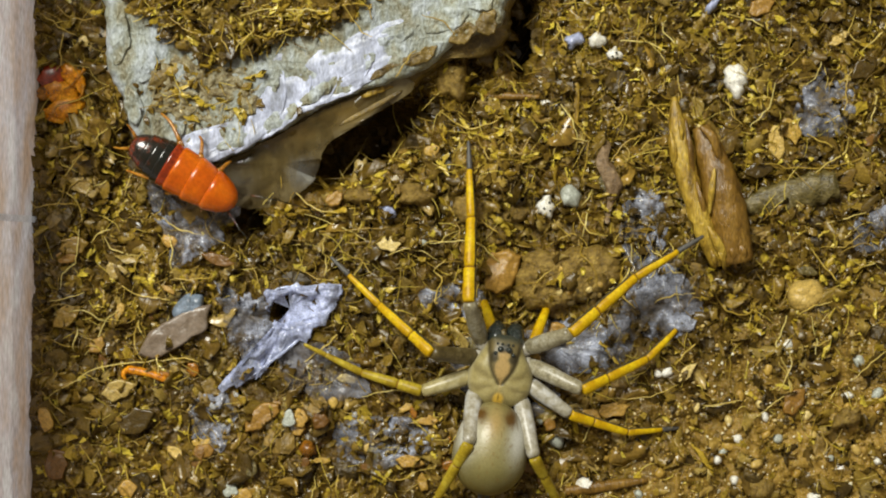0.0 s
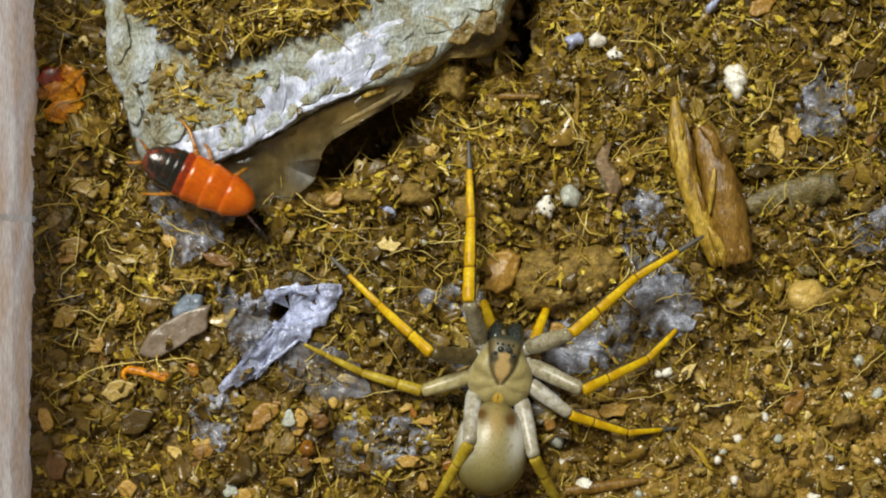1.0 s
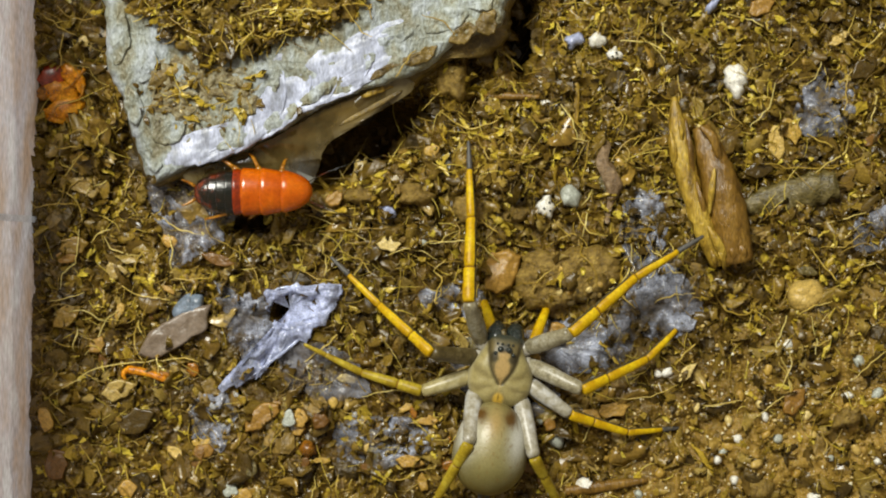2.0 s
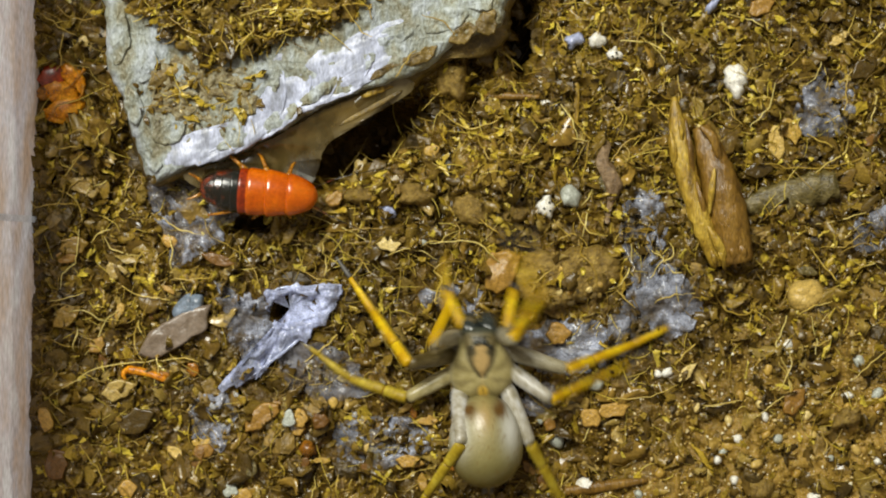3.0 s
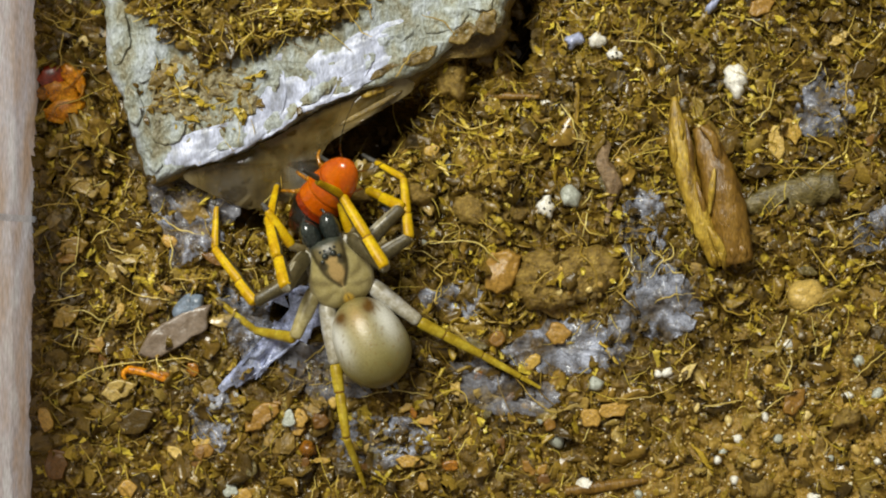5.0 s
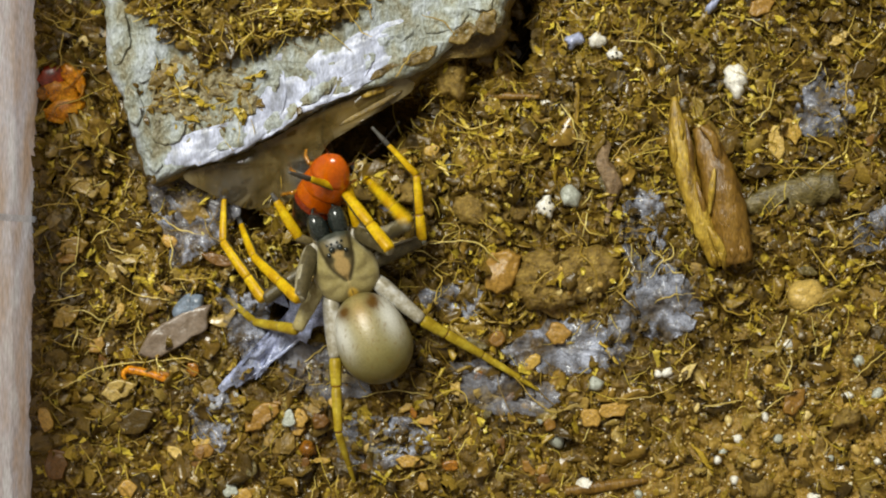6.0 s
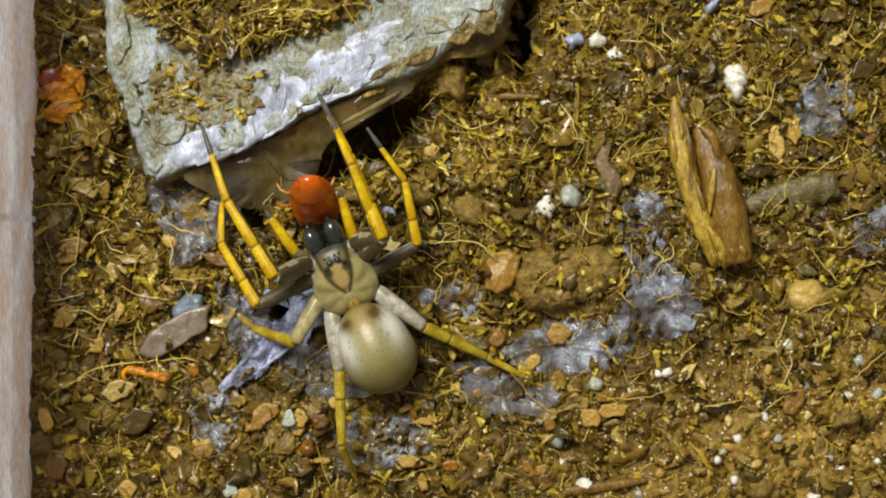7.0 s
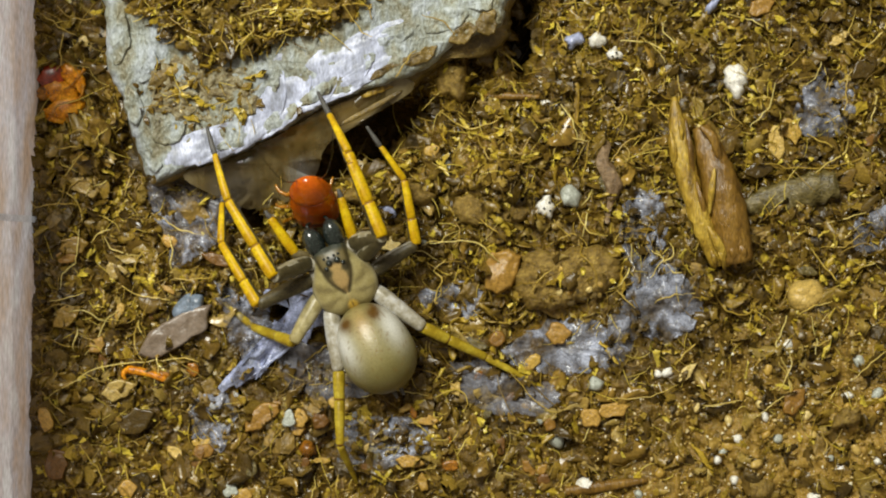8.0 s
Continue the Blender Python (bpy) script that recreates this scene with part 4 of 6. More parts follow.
def shed():
    """Pieces of old insect shells."""
    o = ground_at(118, 165)
    s = base("insect_husk", o, "empty amber insect husk by the box wall", "husk")
    for x, y, l, w, a, m in ((98, 132, 62, 40, -30, RUST), (128, 136, 52, 30, 55, GLOWSHELL), (108, 164, 60, 40, 20, GLOWSHELL), (84, 164, 30, 40, 70, AMBER), (118, 190, 66, 36, -15, GLOWSHELL), (100, 206, 50, 24, 20, GLOWSHELL), (142, 148, 46, 18, 80, GLOWSHELL)):
        bm = ball(l / 2 * U, w / 2 * U, 5 * U, shape=lambda q: Vector((q.x * (1 + 0.25 * noise.noise(q * 2)), q.y * (1 + 0.3 * noise.noise(q * 2.3)), q.z - 0.5 * q.x * q.x)))
        p = part("shell_plate", bm, m, s)
        p.matrix_basis = Matrix.Translation(at(x, y, o.z / MM + 1.8) - o) @ pose(0, 0, 0, 0, 12, -a)
    for pts in ([(150, 122), (130, 148), (112, 160)], [(148, 150), (140, 175), (100, 185)], [(92, 205), (105, 185), (135, 180)]):
        path = [p - o for p in open_curve([at(x, y, o.z / MM + 2.2) for x, y in pts], 9)]
        part("leg", tube(path, [3.5 * U * (1.15 - i / 9) for i in range(9)], 6), AMBERLEG, s)
    o = ground_at(250, 662)
    s = base("insect_remains", o, "shed orange insect leg on the soil", "leg")
    for name, pts, r0, r1 in (("femur", [(294, 672), (260, 660), (226, 654)], 6, 8), ("tibia", [(226, 654), (218, 662), (222, 672)], 6, 3)):
        path = [p - o for p in open_curve([ground_at(x, y, 0.9) for x, y in pts], 9)]
        part(name, tube(path, [(r0 + (r1 - r0) * i / 8) * U for i in range(9)], 8), GLOWSHELL, s)


droppings()
shed()


# ---- roots that can be told apart ----
def roots():
    lines = [
        [(78, 690), (120, 730), (172, 742)], [(90, 700), (180, 650), (260, 640), (330, 632)], [(280, 570), (310, 630), (360, 666)],
        [(250, 560), (240, 600), (255, 640)], [(185, 400), (200, 440), (250, 455)], [(300, 490), (340, 495), (385, 490)],
        [(75, 25), (110, 50), (140, 68)], [(152, 95), (148, 150), (145, 185)], [(1020, 375), (1040, 410), (1084, 420)],
        [(1040, 250), (1030, 320), (1020, 370)], [(1350, 290), (1420, 300), (1500, 290), (1560, 255)], [(1320, 225), (1355, 195), (1368, 150)],
        [(1285, 165), (1290, 200), (1310, 222)], [(1070, 295), (1110, 250), (1140, 240)], [(920, 110), (935, 85), (945, 60)],
        [(540, 380), (600, 400), (650, 425)], [(560, 410), (620, 408), (690, 402)], [(760, 430), (830, 428), (870, 450), (900, 490)],
        [(905, 510), (940, 500), (958, 505)], [(1500, 460), (1530, 470), (1568, 455)], [(1430, 440), (1470, 490), (1480, 500)],
        [(1025, 718), (1080, 705), (1150, 700), (1200, 680)], [(1190, 645), (1215, 620), (1235, 605)], [(1240, 715), (1280, 712), (1310, 705)],
        [(540, 640), (590, 600), (612, 575)], [(240, 300), (228, 330), (225, 350)], [(1375, 640), (1400, 690), (1398, 720)],
        [(885, 640), (960, 720), (1010, 722)], [(1330, 740), (1360, 720), (1385, 700)], [(1510, 20), (1500, 60), (1520, 80)],
        [(1520, 95), (1555, 60), (1575, 30)], [(700, 140), (720, 110), (735, 90)], [(960, 60), (985, 40), (1000, 90)],
        [(1120, 60), (1160, 90), (1175, 115)], [(520, 340), (560, 370), (600, 380)], [(780, 200), (830, 230), (880, 215)],
        [(1390, 615), (1440, 610), (1460, 600)], [(1130, 120), (1150, 160), (1190, 180)], [(60, 560), (100, 540), (150, 545)],
        [(1440, 400), (1500, 385), (1530, 375)], [(640, 700), (700, 690), (760, 700)], [(760, 705), (810, 690), (830, 715)],
        [(430, 30), (480, 18), (560, 20)], [(300, 30), (340, 60), (380, 62)], [(610, 12), (640, 60), (660, 68)], [(520, 40), (545, 20), (580, 22)],
        [(470, 90), (490, 60), (520, 55)], [(745, 30), (790, 45), (805, 70)],
        [(1048, 338), (1040, 352), (1030, 366)], [(1055, 255), (1030, 235), (1000, 190)], [(1120, 205), (1160, 190), (1192, 188)], [(1100, 165), (1145, 180), (1190, 222)],
        [(1084, 232), (1100, 210), (1078, 180)], [(1130, 265), (1150, 250), (1170, 245)], [(868, 268), (900, 240), (930, 215)], [(990, 185), (1010, 215), (1022, 250)],
        [(265, 440), (245, 460), (240, 500)], [(245, 545), (250, 580), (258, 598)], [(135, 620), (135, 600), (142, 580)], [(262, 600), (255, 560), (270, 535)],
        [(295, 635), (330, 632), (355, 640)], [(1380, 630), (1395, 680), (1400, 730)], [(1430, 560), (1442, 600), (1436, 628)], [(1240, 720), (1270, 715), (1300, 708)],
        [(1450, 760), (1460, 790), (1440, 810)], [(1570, 615), (1530, 650), (1500, 672)]]
    r = random.Random(31)
    while len(lines) < 175:
        x, y, a = r.uniform(80, 1540), r.uniform(10, 870), r.uniform(0, 6.28)
        if inside(x, y, BARK_RIM) and not inside(x, y, HEAP_RIM) or (x - 650) ** 2 + (y - 245) ** 2 < 110 ** 2 or y > 560 and r.random() < 0.8:
            continue
        pts = [(x, y)]
        for _ in range(r.choice((2, 3, 3, 4))):
            a += r.gauss(0, 0.55)
            d = r.uniform(16, 34)
            pts.append((pts[-1][0] + d * math.cos(a), pts[-1][1] + d * math.sin(a)))
        lines.append(pts)
    for i, pts in enumerate(lines):
        r = random.Random(i)
        place = [surface(x, y) + Vector((0, 0, r.uniform(0.9, 1.7) * MM)) for x, y in pts]
        o = place[len(place) // 2].copy()
        path = open_curve(place, 16)
        path = [p - o + Vector((noise.noise(p * 900 + Vector((i, 0, 0))), noise.noise(p * 900 + Vector((0, i, 3))), 0)) * 0.0003 for p in path]
        w = r.uniform(0.9, 1.7) * U
        thing("root", tube(path, [w * (1 - 0.5 * abs(k / 7.5 - 1)) for k in range(16)], 6), ROOT, o,
              "thin pale yellow root thread lying on the soil", "root", "root threads")


roots()


# ---- loose litter: too many to count ----
def scatter(name, count, template, faces, size, material, label, seed, where=None, tilt=0.6, lift=0.1, smooth=False, rough=0.10):
    rng = np.random.default_rng(seed)
    verts, tris = [], []
    k = len(template)
    made = 0
    while made < count:
        x, y = rng.uniform(64, 1620), rng.uniform(-50, 930)
        if where and rng.random() > where(x, y):
            continue
        p = surface(x, y)
        if p.z < -4 * MM:
            continue
        s = rng.uniform(*size(x, y))
        e = Euler((rng.normal(0, tilt), rng.normal(0, tilt), rng.uniform(0, 6.283)))
        m = np.array(e.to_matrix())
        stretch = np.array([rng.uniform(0.7, 1.4), rng.uniform(0.7, 1.2), rng.uniform(0.6, 1.2)])
        t = template * stretch + rng.normal(0, rough, (k, 3)) * np.array([1, 1, 0.5])
        v = (t * s * MM) @ m.T + np.array(p) + np.array([0, 0, lift * s * MM])
        verts.append(v)
        tris += [tuple(i + made * k for i in f) for f in faces]
        made += 1
    me = bpy.data.meshes.new(name)
    me.from_pydata(np.concatenate(verts).tolist(), [], tris)
    if smooth:
        me.shade_smooth()
    return tagged(part(name, me, material), label, "litter", kind="stuff")


def crumb_template():
    bm = bmesh.new()
    bmesh.ops.create_icosphere(bm, subdivisions=1, radius=0.5)
    v = np.array([w.co[:] for w in bm.verts])
    f = [tuple(w.index for w in q.verts) for q in bm.faces]
    bm.free()
    return v, f


def curl_template(widths, curl, dish, thick, cols=2):
    """A bent piece with thickness: half widths along its length, curl along it, dish across it."""
    v, f = [], []
    n, m = len(widths), cols + 1
    for z in (0.0, thick):
        for i, w in enumerate(widths):
            x = (i / (n - 1) - 0.5) * 2
            for k in range(m):
                y = (k / cols - 0.5) * 2 * w
                v.append((x * 0.7, y, z + curl * x * x - dish * y * y / max(0.04, max(widths))))
    top = n * m
    for i in range(n - 1):
        for k in range(cols):
            a = i * m + k
            f += [(a, a + m, a + m + 1, a + 1), (top + a, top + a + 1, top + a + m + 1, top + a + m)]
        a = i * m
        f += [(a, top + a, top + a + m, a + m), (a + cols, a + m + cols, top + a + m + cols, top + a + cols)]
    e = (n - 1) * m
    for k in range(cols):
        f += [(k, k + 1, top + k + 1, top + k), (e + k, top + e + k, top + e + k + 1, e + k + 1)]
    return np.array(v), f


def sandy(x, y):
    return 1.0 / (1 + math.exp(-(x - 1080 + (y - 700) * 1.2) / 60)) * (1.0 if y > 560 else 0.15)


def bare(x, y):
    """Bark is only dusted outside its cap of soil."""
    if inside(x, y, BARK_RIM) and not inside(x, y, HEAP_RIM):
        g = math.exp(-((x - 355) / 105) ** 2 - ((y - 168) / 58) ** 2)
        if inside(x - 4, y - 18, HEAP_RIM):
            return 0.45
        return min(0.5, 0.75 * g) if g > 0.25 else 0.01
    if 385 < x < 575 and 235 < y < 370 and y > 560 - 0.55 * x:
        return 0.01
    for fx, fy, a, b in ((490, 575, 95, 70), (1180, 540, 55, 60), (985, 612, 90, 45), (1003, 492, 98, 58), (885, 482, 32, 40), (335, 415, 45, 50), (115, 165, 46, 58)):
        if ((x - fx) / a) ** 2 + ((y - fy) / b) ** 2 < 1:
            return 0.10
    return 1.0


def mellow(x, y):
    """Less loose litter lies on the loam and the sand of the southern side."""
    low = 1 / (1 + math.exp(-(y - 600) / 40))
    return 1 - low * (0.62 if x < 1050 else 0.8)


def litter():
    cv, cf = crumb_template()
    fv, ff = curl_template((0.13, 0.33, 0.36, 0.27, 0.10), 0.12, 0.45, 0.05)
    lv, lf = curl_template((0.22, 0.46, 0.55, 0.40, 0.12), 0.22, 0.7, 0.05, 3)
    sv, sf = curl_template((0.05, 0.09, 0.10, 0.08, 0.04), 0.10, 0.3, 0.07)

    def flaky(x, y):
        return bare(x, y) * mellow(x, y) * (1 - 0.4 * sandy(x, y)) * (1.6 if x > 1000 and y < 340 else 1.0) * (0.3 + 0.7 * min(1, max(0, 0.5 + 1.6 * noise.noise(Vector((x, y, 0)) / 90))))

    scatter("soil_crumbs", 3800, cv, cf, lambda x, y: (0.3, 1.4), CRUMB, "loose dark brown crumbs of soil", 1, where=lambda x, y: bare(x, y) * (0.45 + 0.55 * mellow(x, y)) * (1 - 0.6 * sandy(x, y)), lift=-0.05, rough=0.17)
    scatter("leaf_litter", 1900, lv, lf, lambda x, y: (0.8, 3.0), LEAF, "curled dark brown scraps of rotted leaf", 4,
            where=lambda x, y: bare(x, y) * (0.15 + 0.85 * mellow(x, y)) * (0 if inside(x, y, BARK_RIM) and not inside(x, y, HEAP_RIM) else 1), smooth=True, lift=0.05, tilt=0.5)
    scatter("plant_flakes", 4200, fv, ff, lambda x, y: (0.5, 1.9), FLAKE, "loose yellow-brown plant flakes and husks", 2, where=flaky, lift=0.08, tilt=0.5)
    scatter("husk_flakes", 1800, lv, lf, lambda x, y: (0.4, 1.3), FLAKE, "small broad yellow husk flakes", 7, where=flaky, lift=0.12, smooth=True, tilt=0.6)
    scatter("straw_slivers", 760, sv, sf, lambda x, y: (0.9, 2.8), FIBRE, "loose slender yellow straw slivers", 6, where=flaky, lift=0.15, smooth=True, tilt=0.3)
    scatter("sand_grit", 4600, cv, cf, lambda x, y: (0.15, 0.6), GRIT, "loose pale sandy grit", 3,
            where=lambda x, y: bare(x, y) * (0.04 + 0.96 * max(sandy(x, y), 0.4 if y > 690 and x > 330 else 0, 0.3 if x > 1150 and y < 260 else 0)), smooth=True, lift=0.15, rough=0.13)
    rng = random.Random(9)
    verts, faces = [], []
    for _ in range(3800):
        x, y = rng.uniform(64, 1620), rng.uniform(-50, 930)
        if rng.random() > bare(x, y) * (0.3 + 0.7 * mellow(x, y)):
            continue
        p = surface(x, y)
        if p.z < -4 * MM:
            continue
        length, a, bend = rng.uniform(1.4, 3.2) * MM * (1 + 2.4 * rng.random() ** 3), rng.uniform(0, 6.283), rng.gauss(0, 0.9)
        r, n = rng.uniform(0.035, 0.08) * MM, 8
        start = len(verts)
        q = p + Vector((0, 0, rng.uniform(0.3, 1.0) * MM))
        rise = rng.gauss(0, 0.12)
        for i in range(n):
            d = Vector((math.cos(a), math.sin(a), rise))
            side = Vector((-math.sin(a), math.cos(a), 0))
            rr = r * (1 - 0.7 * abs(i / 3.5 - 1) ** 2)
            for o in (side * rr, Vector((0, 0, rr * 1.2)), -side * rr, Vector((0, 0, -rr))):
                verts.append(q + o)
            if i:
                b = start + i * 4
                faces += [(b - 4 + k, b - 4 + (k + 1) % 4, b + (k + 1) % 4, b + k) for k in range(4)]
            q = q + d * length / n
            a += bend / n + rng.gauss(0, 0.12)
    me = bpy.data.meshes.new("root_fibres")
    me.from_pydata([tuple(v) for v in verts], [], faces)
    me.shade_smooth()
    tagged(part("root_fibres", me, FIBRE), "fine yellow root fibres tangled in the soil", "litter", kind="stuff")


def humus():
    """Rounded lumps of humus that lie singly."""
    shapes = []
    for k in range(8):
        bm = bmesh.new()
        bmesh.ops.create_icosphere(bm, subdivisions=2, radius=0.5)
        off = Vector((k * 3.1, k * 1.7, k))
        for v in bm.verts:
            n = v.co.normalized()
            v.co = n * (0.5 + 0.42 * noise.noise(n * 1.5 + off) + 0.22 * noise.noise(n * 3.6 + off))
            v.co.z *= 0.5
            v.co *= MM
        me = finish(bm, False)
        me.materials.append(HUMUS)
        shapes.append(me)
    r = random.Random(41)
    made = 0
    while made < 220:
        x, y = r.uniform(72, 1560), r.uniform(2, 878)
        if r.random() > bare(x, y) * (1 - 0.6 * sandy(x, y)) or inside(x, y, BARK_RIM):
            continue
        ob = new("humus_lump", shapes[made % 8])
        k = r.uniform(1.2, 2.2) * (1 + 1.0 * r.random() ** 3) * (1.25 if x < 400 else 1)
        ob.matrix_basis = Matrix.Translation(ground_at(x, y, -0.1)) @ Euler((r.gauss(0, 0.3), r.gauss(0, 0.3), r.uniform(0, 6.28))).to_matrix().to_4x4() @ Matrix.Diagonal((k * r.uniform(0.9, 1.5), k, k, 1))
        tagged(ob, "rough dark brown lump of humus on soil", "humus lump", "humus lumps")
        made += 1


def leaf_scraps():
    """Larger scraps that lie singly; a few shapes shared among them."""
    shapes = []
    for k in range(7):
        r = np.random.default_rng(50 + k)
        v, f = curl_template((0.16, 0.40 + 0.1 * r.random(), 0.5 + 0.12 * r.random(), 0.42, 0.08 + 0.15 * r.random()), 0.12 + 0.15 * r.random(), 0.4 + 0.5 * r.random(), 0.05, 4)
        v = v + r.normal(0, 0.05, v.shape) * np.array([1, 1, 0.6])
        me = bpy.data.meshes.new("leaf_scrap")
        me.from_pydata((v * MM).tolist(), [], f)
        me.shade_smooth()
        me.materials.append(SCRAP)
        shapes.append(me)
    r = random.Random(77)
    made = 0
    while made < 230:
        x, y = r.uniform(75, 1560), r.uniform(5, 875)
        if r.random() > bare(x, y) * (1.0 if x < 340 or y > 640 else 0.45) or inside(x, y, BARK_RIM):
            continue
        p = ground_at(x, y, 0.25)
        ob = new("leaf_scrap", shapes[made % 7])
        size = r.uniform(1.4, 2.6) * (1 + 0.7 * r.random() ** 2)
        ob.matrix_basis = Matrix.Translation(p) @ Euler((r.gauss(0, 0.35), r.gauss(0, 0.35), r.uniform(0, 6.28))).to_matrix().to_4x4() @ Matrix.Diagonal((size, size * r.uniform(0.6, 1.0), size, 1))
        tagged(ob, "curled brown scrap of rotted leaf on soil", "leaf scrap", "leaf scraps")
        made += 1


litter()
humus()
leaf_scraps()


# ---- the spider ----
FEMUR, PATELLA, TIBIA, META, TARSUS = range(5)
LENGTHS = {1: (9.0, 5.0, 7.3, 6.9, 4.2), 2: (8.4, 4.2, 6.8, 6.2, 3.8), 3: (7.4, 3.6, 5.4, 5.6, 3.4), 4: (8.8, 4.0, 6.2, 6.2, 3.2)}
WIDTHS = {1: (1.05, 0.92, 0.85, 0.68, 0.42), 2: (1.05, 0.88, 0.80, 0.62, 0.40), 3: (1.05, 0.82, 0.72, 0.55, 0.38), 4: (1.12, 0.84, 0.74, 0.56, 0.38)}
HIPS = {1: (3.3, 3.6), 2: (3.8, 1.3), 3: (3.8, -1.2), 4: (3.2, -3.4)}
HIP_Z = -0.8
SPIDER_Z = 5.0


def limb(length, r0, r1, bulge=0.08, seed=0, joint=True):
    """A leg piece along +x, a little flattened, with a dark narrow collar at its far end."""
    fs = [0.0, 0.05, 0.14, 0.28, 0.42, 0.56, 0.70, 0.84, 0.93, 0.965, 1.0]
    path = [Vector((length * MM * f, 0, 0.02 * length * MM * math.sin(math.pi * f))) for f in fs]
    rad = []
    for i, f in enumerate(fs):
        r = (r0 + (r1 - r0) * f) * (1 + bulge * math.sin(math.pi * f ** 0.8))
        r *= {0: 0.8, 1: 0.93, 8: 1.06, 9: 0.98, 10: 0.82}.get(i, 1)
        rad.append(r * MM)
    bm = tube(path, rad, 16, 0.92, 0.07, seed)
    if joint:
        for f in bm.faces:
            if f.calc_center_median().x > 0.955 * length * MM:
                f.material_index = 2
    return bm


PALPS = {}
JAWS = {}


def spline(pairs, v):
    """A smooth curve through (place, value) pairs."""
    if v <= pairs[0][0]:
        return pairs[0][1]
    n = len(pairs)
    slope = [(pairs[min(i + 1, n - 1)][1] - pairs[max(i - 1, 0)][1]) / (pairs[min(i + 1, n - 1)][0] - pairs[max(i - 1, 0)][0]) for i in range(n)]
    for i in range(n - 1):
        (a, p), (b, q) = pairs[i], pairs[i + 1]
        if v <= b:
            h = b - a
            f = (v - a) / h
            return ((1 + 2 * f) * p + f * h * slope[i]) * (1 - f) ** 2 + ((3 - 2 * f) * q - (1 - f) * h * slope[i + 1]) * f * f
    return pairs[-1][1]


def blend(c, d, f):
    f = max(0.0, min(1.0, f))
    return tuple(p + (q - p) * f for p, q in zip(c, d))


def tinted(bm, tint):
    """Gives each vertex the colour that tint(x, y, z in mm) names."""
    layer = bm.verts.layers.float_color.new("vertex_tint")
    for v in bm.verts:
        v[layer] = (*tint(v.co.x / MM, v.co.y / MM, v.co.z / MM), 1)
    return bm


HALF = [(-5.0, 1.3), (-4.6, 2.5), (-3.6, 3.8), (-1.8, 4.5), (0.2, 4.35), (2.0, 3.3), (3.4, 2.55), (4.5, 2.35), (5.0, 1.7)]
LOBE = [(-1.9, 0.2), (-0.8, 0.95), (0.6, 1.65), (2.2, 2.0), (3.6, 2.2), (5.0, 2.3)]
FIDDLE = [(-1.8, 0.1), (-1.0, 0.55), (0.0, 1.1), (1.0, 1.15), (1.7, 0.75), (2.3, 0.95), (2.8, 0.6), (3.1, 0.1)]


